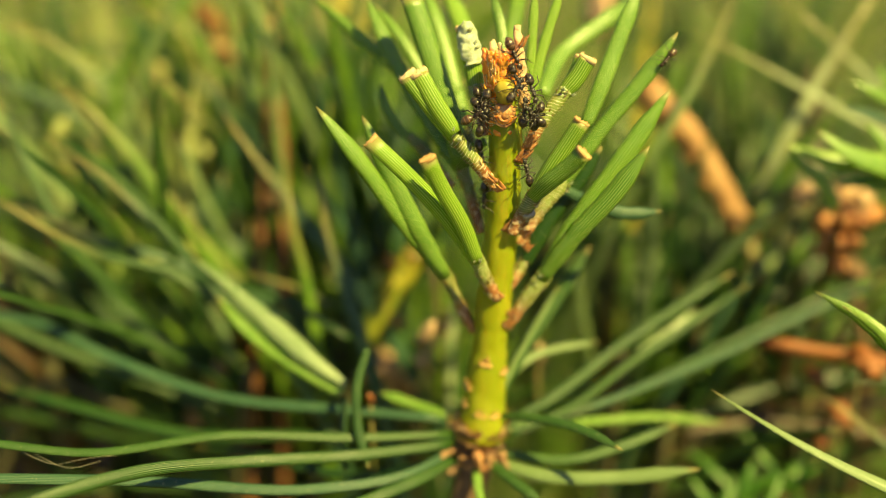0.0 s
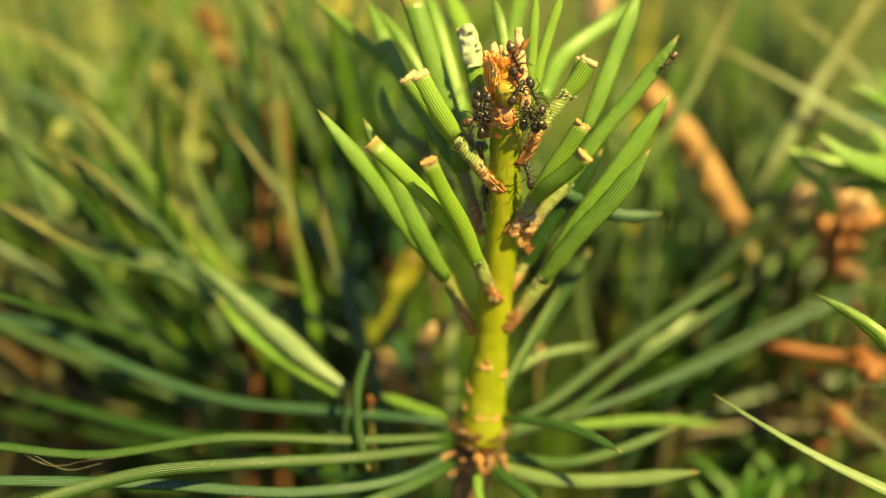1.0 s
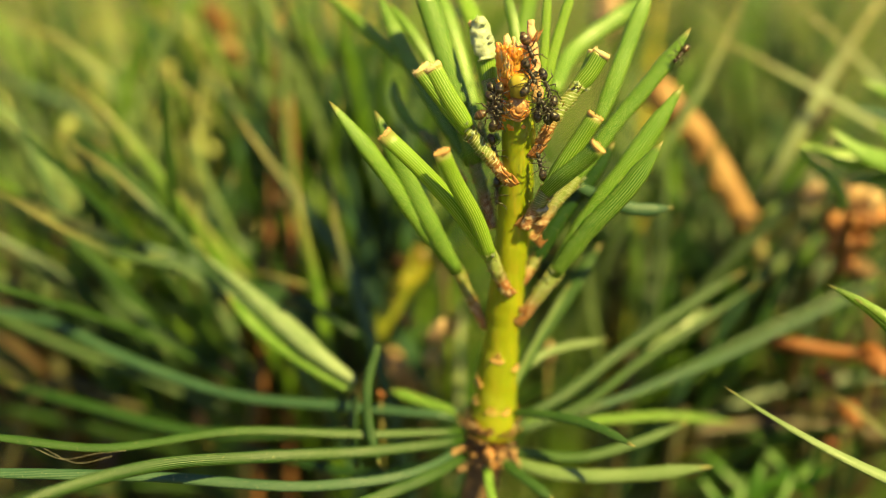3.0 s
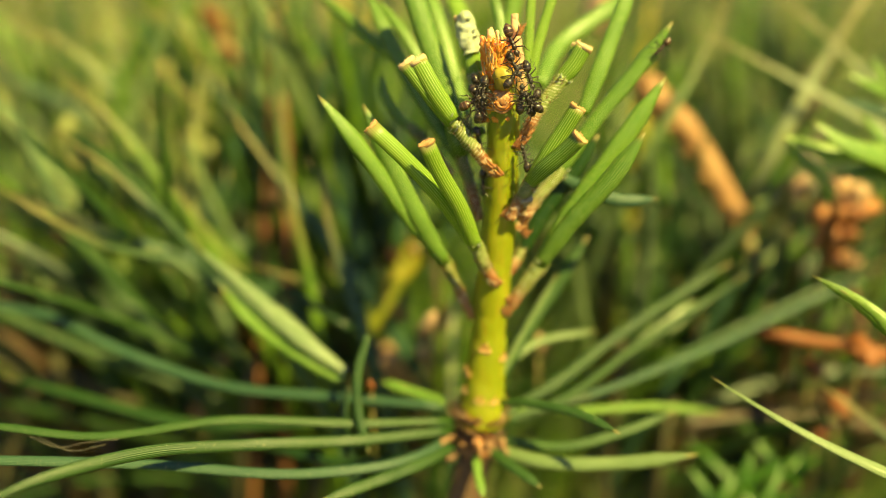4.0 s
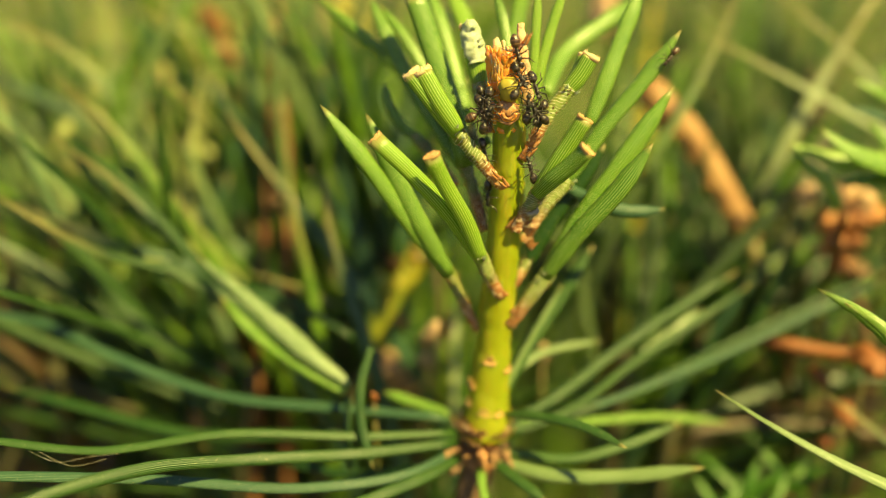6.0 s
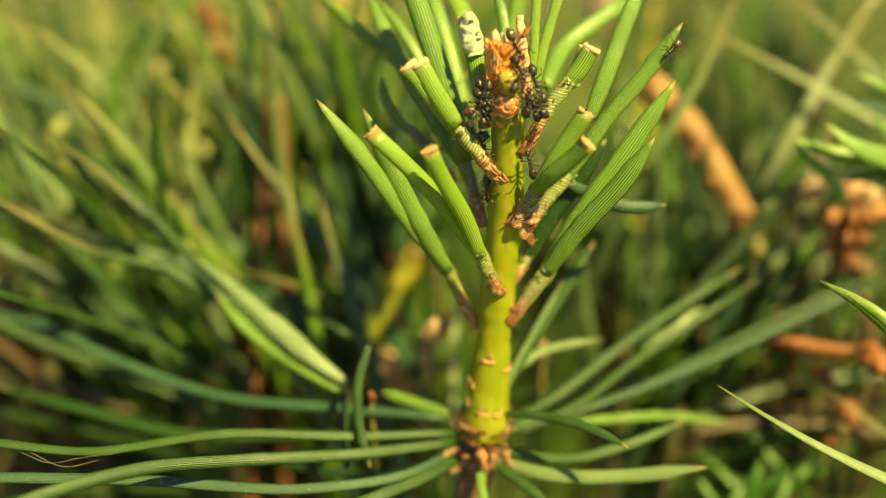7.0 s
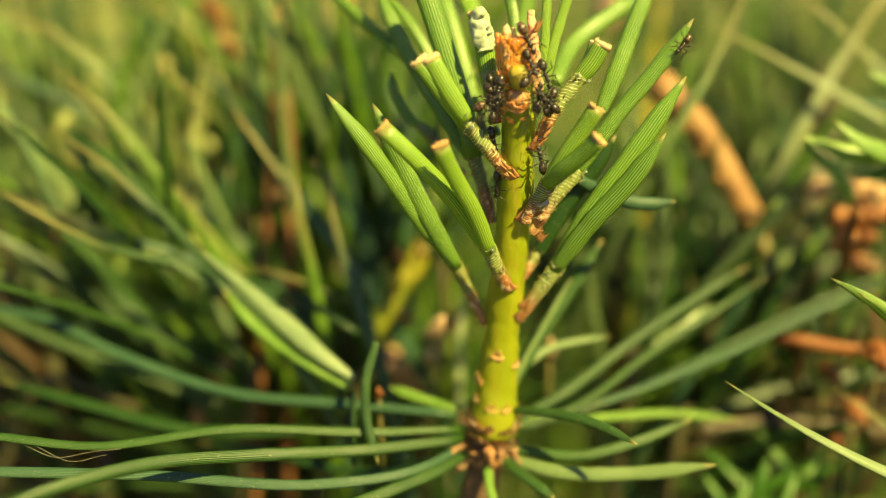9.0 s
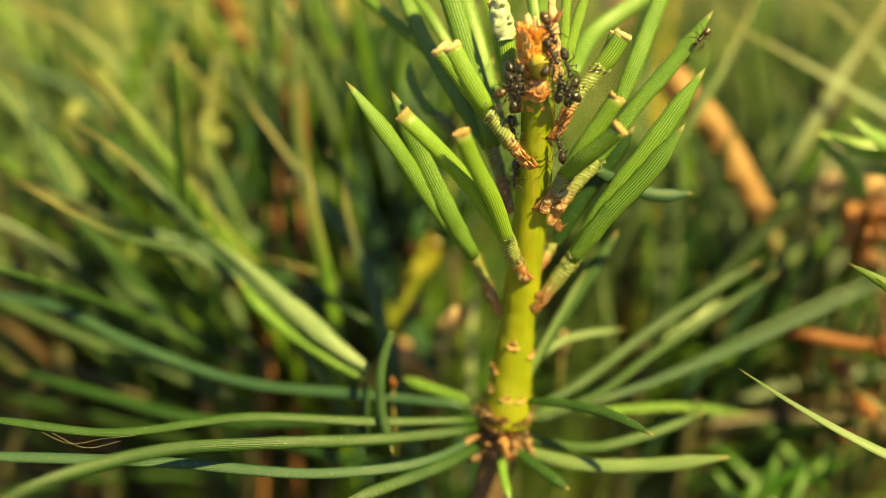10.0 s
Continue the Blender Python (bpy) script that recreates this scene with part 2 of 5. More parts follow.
D_SHAPE = [(math.cos(a), math.sin(a) * (1.0 if math.sin(a) > 0 else 0.45)) for a in [2 * math.pi * k / 12 for k in range(12)]]
ROUND = [(math.cos(a), math.sin(a)) for a in [2 * math.pi * k / 12 for k in range(12)]]
FINE = [(math.cos(a), math.sin(a)) for a in [2 * math.pi * k / 20 for k in range(20)]]
THIN = [(math.cos(a), math.sin(a)) for a in [2 * math.pi * k / 6 for k in range(6)]]


def sweep(points, half, thick, face, shape=D_SHAPE, twist=0.0, rough=0.0, seed=0, end=0.0):
    """Verts, faces and uv of a blade or stalk along points (mm). half(s), thick(s): its half width and half thickness at s from 0 to 1;
    face: the way its rounded side looks; twist: degrees over the length; rough: uneven surface in mm; end: raggedness of a cut end in mm."""
    rnd = random.Random(seed)
    verts, faces, uv = [], [], []
    n, m = len(points), len(shape)
    face = Vector(face).normalized()
    for i, p in enumerate(points):
        s = i / (n - 1)
        t = (points[min(i + 1, n - 1)] - points[max(i - 1, 0)]).normalized()
        side = t.cross(face)
        side = side.normalized() if side.length > 1e-6 else t.orthogonal().normalized()
        up = side.cross(t).normalized()
        turn = Matrix.Rotation(radians(twist * s), 3, t)
        side, up = turn @ side, turn @ up
        for cx, cy in shape:
            q = p + side * (cx * half(s)) + up * (cy * thick(s))
            if rough:
                q = q + (side * cx + up * cy) * rough * (noise.noise(q * 1.1 + Vector((seed, 0, 0))) + 0.5 * noise.noise(q * 3.3))
            if end and i == n - 1:
                q = q + t * rnd.uniform(-end, end)
            verts.append(q)
    for i in range(n - 1):
        for j in range(m):
            k = (j + 1) % m
            faces.append((i * m + j, i * m + k, (i + 1) * m + k, (i + 1) * m + j))
            s0, s1 = i / (n - 1), (i + 1) / (n - 1)
            uv.append(((j / m, s0), ((j + 1) / m, s0), ((j + 1) / m, s1), (j / m, s1)))
    for ring, s in ((0, 0.0), (n - 1, 1.0)):
        loop = tuple(ring * m + j for j in range(m))
        faces.append(loop[::-1] if ring == 0 else loop)
        uv.append(tuple((0.5, min(s, 0.9)) for _ in loop))
    return verts, faces, uv


def joined(*pieces):
    verts, faces, uv = [], [], []
    for v, f, u in pieces:
        base = len(verts)
        verts += v
        faces += [tuple(base + k for k in q) for q in f]
        uv += u
    return verts, faces, uv


def mesh_of(name, data, material, origin=(0, 0, 0)):
    verts, faces, uv = data
    o = Vector(origin)
    me = bpy.data.meshes.new(name)
    me.from_pydata([(v - o) * MM for v in verts], [], faces)
    layer = me.uv_layers.new(name="UVMap")
    flat = [c for q in uv for pair in q for c in pair]
    layer.data.foreach_set("uv", flat)
    me.polygons.foreach_set("use_smooth", [len(q) <= 4 for q in faces])
    me.materials.append(material)
    me.update()
    return me


def root(name, at, label, category, group="", kind=""):
    ob = new(name)
    ob.empty_display_size = 0.005
    ob.location = Vector(at) * MM
    ob["base"] = [float(c) for c in at]
    return tagged(ob, label, category, group, kind)


def part(name, data, material, parent, label=""):
    """One mesh under a thing or a part; its points are given in the place's millimetres."""
    top = parent
    while top.parent:
        top = top.parent
    ob = new(name, mesh_of(name, data, material, top["base"]))
    ob.parent = parent
    if label:
        ob["label"] = label
    return ob


def ball(centre, size, turn=(0, 0, 0), lumps=0.0, seed=0, rings=8, cuts=12):
    """An egg-shaped body, with lumps in mm."""
    r = Euler([radians(a) for a in turn]).to_matrix()
    verts, faces, uv = [], [], []
    for i in range(rings + 1):
        a = math.pi * i / rings
        for j in range(cuts):
            b = 2 * math.pi * j / cuts
            d = Vector((math.cos(a), math.sin(a) * math.cos(b), math.sin(a) * math.sin(b)))
            q = Vector((d.x * size[0], d.y * size[1], d.z * size[2]))
            q = q + d * lumps * noise.noise(d * 2.3 + Vector((seed * 3.7, seed, 0)))
            verts.append(Vector(centre) + r @ q)
    for i in range(rings):
        for j in range(cuts):
            k = (j + 1) % cuts
            faces.append((i * cuts + j, i * cuts + k, (i + 1) * cuts + k, (i + 1) * cuts + j)[::-1])
            uv.append(((j / cuts, i / rings),) * 4)
    return verts, faces, uv


def blade(points, width, thick=0.45, face=(0, -1, 0.4), twist=0.0, base=0.72, point=0.22, steps=18, seed=0, shoulder=0.22):
    """A pine needle with a rounded back and a pointed end; width in mm."""
    rnd = random.Random(seed)
    wave = [rnd.uniform(0.94, 1.05) for _ in range(steps + 2)]

    def half(s):
        grow = base + (1 - base) * min(1.0, s / shoulder)
        fall = 1.0 if s < 1 - point else max(0.04, ((1 - s) / point) ** 0.68)
        return width / 2 * grow * fall * wave[int(s * steps)]
    return sweep(curve_through(points, steps), half, lambda s: half(s) * thick, face, D_SHAPE, twist, 0.03, seed)


def stub(points, width, thick=0.5, face=(0, -1, 0.4), twist=0.0, steps=12, seed=0, base=0.8):
    """A needle that was cut off: same back, blunt end."""
    half = lambda s: width / 2 * (base + (1 - base) * min(1.0, s / 0.3))
    return sweep(curve_through(points, steps), half, lambda s: half(s) * thick, face, D_SHAPE, twist, 0.03, seed, 0.12)


def cut_end(points, width, thick=0.5, face=(0, -1, 0.4), twist=0.0, seed=0, tall=0.4, ragged=0.22):
    """The dry, frayed rim where a needle was cut."""
    line = curve_through(points, 12)
    t = (line[-1] - line[-2]).normalized()
    end = [line[-1] - t * 0.25, line[-1] + t * tall * 0.2, line[-1] + t * tall * 0.5]
    half = lambda s: width / 2 * (1.03 + 0.03 * s)
    rim = sweep(end, half, lambda s: half(s) * thick, face, D_SHAPE, 0, 0.10, seed + 3, ragged)
    face_v = Vector(face).normalized()
    side = t.cross(face_v).normalized()
    up = side.cross(t)
    rnd = random.Random(seed)
    bits = []
    for k in range(24):
        a = rnd.uniform(0, 6.28)
        p = line[-1] + side * math.cos(a) * width * 0.42 + up * math.sin(a) * width * 0.42 * thick
        q = p + t * rnd.uniform(0.3, 0.95) * tall * 1.35 + side * rnd.uniform(-0.2, 0.2)
        bits.append(sweep([p, (p + q) / 2, q], lambda s: 0.17 * (1.1 - s), lambda s: 0.10 * (1.1 - s), face_v, THIN))
    return joined(rim, *bits)


def sheath(points, w0, w1, seed=0, rings=12, face=(0, -1, 0.4), flat=0.8):
    """The papery sleeve round a pair of needles, in overlapping rings with a frayed edge."""
    line = curve_through(points, rings * 4)
    saw = lambda s: 0.045 * (((s * rings) % 1.0) - 0.5)
    half = lambda s: (w0 * 0.85 + (w1 * 0.98 - w0 * 0.85) * s ** 0.8) / 2 * (1 + saw(s) * 1.6)
    body = sweep(line, half, lambda s: half(s) * flat, face, ROUND, 0, 0.10, seed)
    rnd = random.Random(seed)
    bits = []
    for k in range(44):
        i = rnd.randrange(6, len(line) - 2)
        t = (line[i + 1] - line[i]).normalized()
        side = t.cross(Vector(face).normalized()).normalized()
        up = side.cross(t)
        a = rnd.uniform(0, 6.28)
        h = half(i / (len(line) - 1))
        out = side * math.cos(a) + up * math.sin(a) * flat
        p = line[i] + out * h * 0.95
        q = p + t * rnd.uniform(0.3, 1.0) + out * rnd.uniform(0.02, 0.3) + side * rnd.uniform(-0.4, 0.4)
        bits.append(sweep([p, (p + q) / 2 + out * 0.08, q], lambda s: 0.09 * (1.15 - s), lambda s: 0.05, out, THIN))
    return joined(body, *bits)


def husk(at, along, out, size, seed=0):
    """A dry bract, torn into a few thin pointed shreds that stand off the stem."""
    rnd = random.Random(seed)
    a, along, out = Vector(at), Vector(along).normalized(), Vector(out).normalized()
    side = along.cross(out).normalized()
    shreds = []
    for k in range(3):
        way = (along + side * (k - 1) * rnd.uniform(0.10, 0.34)).normalized()
        start = a + side * (k - 1) * size * 0.2 + out * 0.06 * (k % 2)
        long = size * rnd.uniform(0.7, 1.15)
        lift = rnd.uniform(0.02, 0.2) * long
        pts = [start - way * long * 0.2 - out * 0.12, start + way * long * 0.4 + out * lift * 0.35, start + way * long + out * lift]
        jag = [rnd.uniform(0.75, 1.15) for _ in range(9)]
        half = lambda s: size * 0.30 * jag[int(s * 8)] * max(0.04, (1 - s ** 1.2))
        shreds.append(sweep(curve_through(pts, 6), half, lambda s: 0.04 + 0.07 * (1 - s), out + side * rnd.uniform(-0.4, 0.4), [(-1, -0.6), (-0.55, 0.6), (0.1, 1.0), (0.6, 0.6), (1, -0.7), (0, 0.1)], rnd.uniform(-20, 20), 0.10, seed + k, 0.12))
    return joined(*shreds)


def stalk(points, w0, w1, rough=0.12, seed=0, shape=ROUND, steps=20, lumps=0.0, face=(0, -1, 0)):
    half = lambda s: (w0 + (w1 - w0) * s) / 2 * (1 + lumps * math.sin(s * 41 + seed))
    return sweep(curve_through(points, steps), half, half, face, shape, 0, rough, seed)


# ---- ground and the meadow behind ----
def build_ground():
    me = bpy.data.meshes.new("ground")
    bm = bmesh.new()
    steps = [-400, -60, -8, -2] + [-1 + 0.1 * k for k in range(51)] + [5, 8, 20, 60, 400]
    grid = [[bm.verts.new((x, y, 0.012 * noise.noise(Vector((x * 4, y * 4, 0))) + 0.006 * noise.noise(Vector((x * 13, y * 13, 3))) if abs(x) < 9 and abs(y) < 9 else 0.0)) for x in [v - 1.5 for v in steps]] for y in steps]
    for i in range(len(steps) - 1):
        for j in range(len(steps) - 1):
            bm.faces.new((grid[i][j], grid[i][j + 1], grid[i + 1][j + 1], grid[i + 1][j])).smooth = True
    bm.to_mesh(me)
    bm.free()
    me.materials.append(soil())
    tagged(new("ground", me), "forest floor with soil, moss and short grass", "ground", kind="structure")


def build_grass():
    """Meadow grass, too many blades to count."""
    rnd = random.Random(5)
    for name, material, count, label in (("meadow_grass", GRASS, 9000, "blurred green meadow grass behind the pine shoot"), ("dry_grass", STRAW, 1400, "dry straw-coloured grass blades among the green ones")):
        pieces = []
        for k in range(count):
            y = 260 + 2300 * rnd.random() ** 2.0
            x = rnd.uniform(-1, 1) * (140 + 0.62 * y)
            if k % 2:
                way, far = rnd.uniform(0, 6.2832), 420 + 2200 * rnd.random() ** 1.5
                x, y = math.cos(way) * far, math.sin(way) * far
            tall = rnd.uniform(60, 190) * (0.55 if -300 < y < 420 and abs(x) < 500 else 1.0)
            lean = Vector((rnd.gauss(0, 0.35), rnd.gauss(0, 0.35), 1)) * tall
            p = Vector((x, y, -2))
            pts = [p, p + lean * 0.5 + Vector((0, 0, tall * 0.08)), p + lean + Vector((lean.x * 0.5, lean.y * 0.5, -tall * 0.15))]
            w = rnd.uniform(1.5, 3.6)
            pieces.append(sweep(curve_through(pts, 4), lambda s: w / 2 * max(0.05, 1 - s ** 2), lambda s: 0.3, (rnd.gauss(0, 1), -1, 0.3), [(-1, 0), (0, 0.6), (1, 0), (0, -0.6)]))
        ob = new(name, mesh_of(name, joined_fast(pieces), material))
        tagged(ob, label, "grass", kind="stuff")


def joined_fast(pieces):
    verts, faces, uv = [], [], []
    for v, f, u in pieces:
        base = len(verts)
        verts.extend(v)
        faces.extend(tuple(base + k for k in q) for q in f)
        uv.extend(u)
    return verts, faces, uv


# ---- the pine shoot ----
def bundle(shoot, sleeve, w0, w1, needles, material=SHEATH, seed=0, label="", rings=12):
    """A sleeve that holds needles; a needle is (points, width, material, cut, twist)."""
    holder = part("needle_sheath", sheath(sleeve, w0 * 0.85, w1 * 0.8, seed, rings), material, shoot, label)
    for k, (pts, width, skin, cut, twist) in enumerate(needles):
        s = seed * 7 + k
        if cut:
            part("cut_needle", stub(pts, width * 0.93, 0.6, twist=twist, seed=s), skin, holder, "green needle cut off short")
            part("cut_tip", cut_end(pts, width * 0.93, 0.6, twist=twist, seed=s, tall=0.3 if cut == 1 else 0.6, ragged=0.12 if cut == 1 else 0.22), CUT if cut == 1 else WOOD, holder, "dry orange frayed cut end")
        else:
            part("needle", blade(pts, width * 0.72, 0.6, twist=twist, seed=s), skin, holder)
    return holder


def build_shoot():
    foot = (6, 124, 0)
    shoot = root("pine_shoot", foot, "young pine shoot with cut resinous top and long needles", "pine shoot")
    axis = [(5.6, 120.7, 224.8), (6.0, 121.3, 231.0), (6.7, 121.8, 240.6), (7.7, 121.6, 255.0), (8.1, 121.6, 264.5), (8.0, 121.8, 271.3), (7.7, 122.0, 274.5)]
    girth = lambda s: 2.03 + 0.36 * min(1.0, (1 - s) / 0.6) + 1.25 * max(0.0, 1 - s / 0.32) ** 1.4 + 0.05 * math.sin(s * 37)
    part("stem", sweep(curve_through(axis, 60), girth, girth, (0, -1, 0), FINE, 0, 0.22, 2), BARK_GREEN, shoot, "smooth yellow-green young stem")
    part("old_stem", stalk([(5.6, 120.6, 223.5), (4.5, 120.2, 218.4), (3.4, 119.7, 212.8), (4, 123, 150), (6, 124, -4)], 5.0, 9.0, 0.5, 4, FINE, 40, 0.03), BARK, shoot, "brown woody stem below the new growth")
    # the cut leader: resin-soaked wood with splinters
    part("leader", stalk([(7.9, 121.7, 269.4), (7.6, 121.8, 274.2), (7.1, 121.8, 278.9), (7.0, 121.8, 279.8)], 4.0, 3.9, 0.3, 7, FINE, 24, 0.05), RESIN, shoot, "cut leader soaked in orange resin")
    for k, (p, r) in enumerate((((6.8, 120.9, 275.9), (1.2, 0.9, 1.9)), ((5.9, 121.3, 278.4), (1.0, 0.9, 1.8)), ((8.2, 120.9, 277.2), (1.2, 0.9, 1.7)), ((7.1, 120.7, 278.0), (1.1, 0.9, 1.5)))):
        part("resin_drop", ball(p, r, lumps=0.5, seed=3 + 2 * k, rings=12, cuts=16), RESIN, shoot, "lump of orange resin")
    for pts, w in ((((6.2, 121.2, 279.3), (6.2, 121.2, 280.4), (6.1, 121.3, 281.2)), 1.5), (((7.1, 120.9, 279.4), (7.2, 121.0, 280.5), (7.0, 121.2, 281.0)), 0.9), (((5.5, 121.0, 278.8), (5.2, 121.0, 279.6), (5.1, 121.4, 280.3)), 1.3), (((8.0, 121.3, 278.4), (8.4, 121.6, 279.2), (8.2, 121.8, 279.6)), 1.2)):
        part("splinter", stalk(pts, w, w * 0.25, 0.3, int(w * 10), ROUND, 8), WOOD if w != 1.3 else RESIN, shoot, "pale wood splinter")
    rnd = random.Random(47)
    for k in range(22):
        a = rnd.uniform(3.3, 6.2)
        out = Vector((math.cos(a), math.sin(a), 0))
        p = Vector((7.3, 121.8, rnd.uniform(274.6, 279.2))) + out * 2.0
        part("resin_fibre", husk(p, Vector((rnd.uniform(-0.3, 0.3), 0, 1)) + out * rnd.uniform(-0.1, 0.2), out, rnd.uniform(0.9, 1.7), 480 + k), (RESIN, RESIN, RESIN, WOOD)[k % 4], shoot, "torn resin-soaked wood fibre")
    for k in range(7):
        p = Vector((5.6 + 0.45 * k, 120.9 + 0.5 * (k % 3), 279.2))
        q = p + Vector((rnd.uniform(-0.3, 0.3), 0.1, rnd.uniform(0.9, 2.3)))
        part("splinter", stalk([p, (p + q) / 2 + Vector((0.08, 0, 0)), q], 0.6, 0.15, 0.2, 510 + k, THIN, 8), WOOD, shoot, "pale wood splinter")
    part("bud", ball((7.9, 119.7, 275.1), (1.4, 1.2, 1.7), lumps=0.35, seed=13, rings=12, cuts=16), YELLOW, shoot, "small yellow-green side bud")
    part("round_bud", ball((7.8, 119.7, 272.5), (1.35, 1.2, 1.5), (0, 0, 0), 0.4, 17, 12, 18), SCALE, shoot, "orange-brown round side bud")
    for k in range(3):
        r = 1.35 - 0.3 * k
        ring = [Vector((7.7, 118.6, 272.7)) + Vector((math.cos(a) * r, -0.12 * k, math.sin(a) * r * 1.05 - 0.25)) for a in [math.pi * (1.02 + 0.96 * j / 8) for j in range(9)]]
        part("bud_scale", stalk(ring, 0.42, 0.42, 0.12, 21 + k, THIN, 16), RESIN if k == 1 else SCALE, shoot, "curved orange bud scale")
    for k, (p, size) in enumerate((((7.1, 119.1, 271.5), 1.3), ((8.4, 119.1, 271.6), 1.3))):
        part("bud_scale", husk(p, (0.4 * (k - 0.5), -0.25, 1), (0.5 * (k - 0.5), -1, 0.1), size, k + 20), SCALE, shoot, "orange-brown bud scale")
    # a dry pale stub beside the leader
    part("side_stub", stalk([(10.3, 122.3, 272.6), (10.0, 122.9, 276.9), (9.6, 123.7, 280.3), (9.5, 124.4, 282.7)], 1.8, 0.9, 0.3, 31, ROUND, 20, 0.03), PALE_BUD, shoot, "pale dry broken side shoot")
    part("side_stub_husk", husk((10.0, 123.2, 280.4), (0.4, 0, 1), (0.7, -0.7, 0), 1.3, 33), SCALE, shoot)

    # bundles that lean away from the stem, from the lowest up
    bundle(shoot, [(4.3, 121.9, 240.8), (2.4, 121.9, 244.9), (0.2, 122.1, 249.7)], 1.6, 2.3,
           [([(0.5, 121.9, 249.2), (-4.9, 122.0, 256.5), (-10.7, 122.6, 265.0), (-16.5, 123.5, 272.4)], 3.3, NEEDLE, 0, 25),
            ([(0.3, 121.5, 249.3), (-3.2, 121.7, 255.8), (-7.4, 123.3, 264.0), (-10.7, 124.9, 270.9)], 3.6, NEEDLE, 0, -15)], seed=1, label="brown papery sheath")
    bundle(shoot, [(7.3, 119.4, 247.0), (5.9, 118.4, 249.8), (4.3, 117.3, 253.9)], 2.0, 2.6,
           [([(4.6, 117.2, 253.1), (2.2, 115.7, 259.5), (-0.3, 114.4, 264.4), (-1.9, 113.2, 268.3)], 2.35, FRESH, 1, 8),
            ([(4.4, 117.8, 253.1), (0.4, 116.8, 259.5), (-4.5, 116.3, 265.3), (-9.0, 116.4, 269.7)], 2.35, FRESH, 1, 12)], SHEATH_PALE, seed=2, label="pale ringed sheath with a brown foot")
    part("sheath_foot", husk((7.6, 119.0, 247.2), (-0.75, -0.3, 1), (-0.2, -1, 0), 1.5, 41), SCALE, shoot)
    bundle(shoot, [(7.2, 120.4, 262.0), (4.1, 120.1, 266.1), (0.9, 119.8, 270.1)], 2.0, 2.6,
           [([(1.4, 119.6, 269.4), (-1.4, 119.9, 273.1), (-4.4, 120.6, 276.9)], 2.6, FRESH, 2, 10),
            ([(1.5, 119.1, 270.0), (-0.9, 119.5, 273.6), (-3.0, 120.4, 277.2)], 2.6, FRESH, 2, -8)], SHEATH_PALE, seed=3, label="pale yellow-green ringed sheath")
    part("sheath_foot", husk((7.3, 118.5, 262.7), (-0.7, -0.2, 1), (-0.2, -1, 0), 1.7, 42), SCALE, shoot)
    part("sheath_foot", husk((6.4, 118.9, 263.6), (-0.8, -0.1, 1), (-0.4, -1, 0), 1.5, 43), SCALE, shoot)
    bundle(shoot, [(5.2, 123.1, 255.1), (3.8, 124.3, 259.7), (2.4, 125.5, 264.2)], 1.8, 2.4,
           [([(2.6, 125.2, 263.5), (1.2, 126.9, 269.3), (-1.4, 129.4, 277.2), (-4.4, 132.1, 285.7)], 3.2, NEEDLE, 1, 10),
            ([(2.2, 126.2, 263.2), (-1.1, 129.1, 268.0), (-6.6, 134.4, 276.3), (-11.1, 139.9, 284.9)], 3.2, NEEDLE, 0, 20)], seed=4, label="dark brown sheath behind the stem")
    bundle(shoot, [(4.8, 126.2, 263.2), (3.9, 127.8, 265.9), (3.1, 129.1, 268.0)], 1.6, 2.2,
           [([(3.3, 128.9, 267.5), (2.0, 132.7, 271.9), (-0.3, 137.9, 279.6), (-2.8, 142.5, 286.1)], 3.0, NEEDLE, 0, 20),
            ([(2.4, 129.5, 266.3), (-3.5, 135.0, 272.2), (-11.7, 140.6, 278.4), (-19.9, 146.0, 284.2)], 2.4, NEEDLE, 0, -30)], seed=5)
    bundle(shoot, [(1.3, 128.2, 260.1), (-1.9, 130.6, 263.5), (-4.7, 132.7, 266.2)], 1.5, 2.0,
           [([(-4.3, 132.4, 265.5), (-6.7, 133.8, 267.6), (-8.4, 135.4, 270.5), (-8.8, 136.4, 273.1)], 2.0, NEEDLE, 0, 0),
            ([(0.5, 130.2, 265.3), (-1.9, 133.0, 272.6), (-6.3, 136.8, 279.8), (-9.6, 139.3, 283.5)], 2.2, NEEDLE, 0, 15)], seed=6)
    bundle(shoot, [(8.7, 121.2, 241.8), (10.9, 120.8, 245.4), (13.9, 120.6, 250.1)], 2.0, 2.9,
           [([(13.3, 120.3, 249.4), (17.3, 119.6, 255.8), (22.4, 119.4, 262.1), (26.5, 120.0, 268.1)], 3.6, NEEDLE, 0, -25),
            ([(13.2, 121.0, 249.1), (17.5, 121.5, 256.7), (23.6, 123.2, 265.2), (29.9, 125.6, 274.3)], 3.8, NEEDLE, 0, 15)], SHEATH_PALE, seed=7, label="pale sheath with brown foot")
    part("sheath_foot", husk((8.5, 119.8, 242.6), (0.75, -0.25, 1), (0.2, -1, 0), 1.8, 44), SCALE, shoot)
    part("sheath_foot", husk((9.0, 120.0, 244.2), (0.75, -0.25, 1), (0.2, -1, 0), 1.4, 45), SCALE, shoot)
    bundle(shoot, [(9.1, 122.2, 247.3), (10.5, 123.1, 249.5), (11.8, 123.8, 251.3)], 1.6, 2.2,
           [([(11.2, 123.4, 250.2), (14.0, 124.4, 255.7), (17.8, 125.4, 261.0), (21.5, 126.4, 266.4)], 3.4, DEEP, 0, -10)], seed=8)
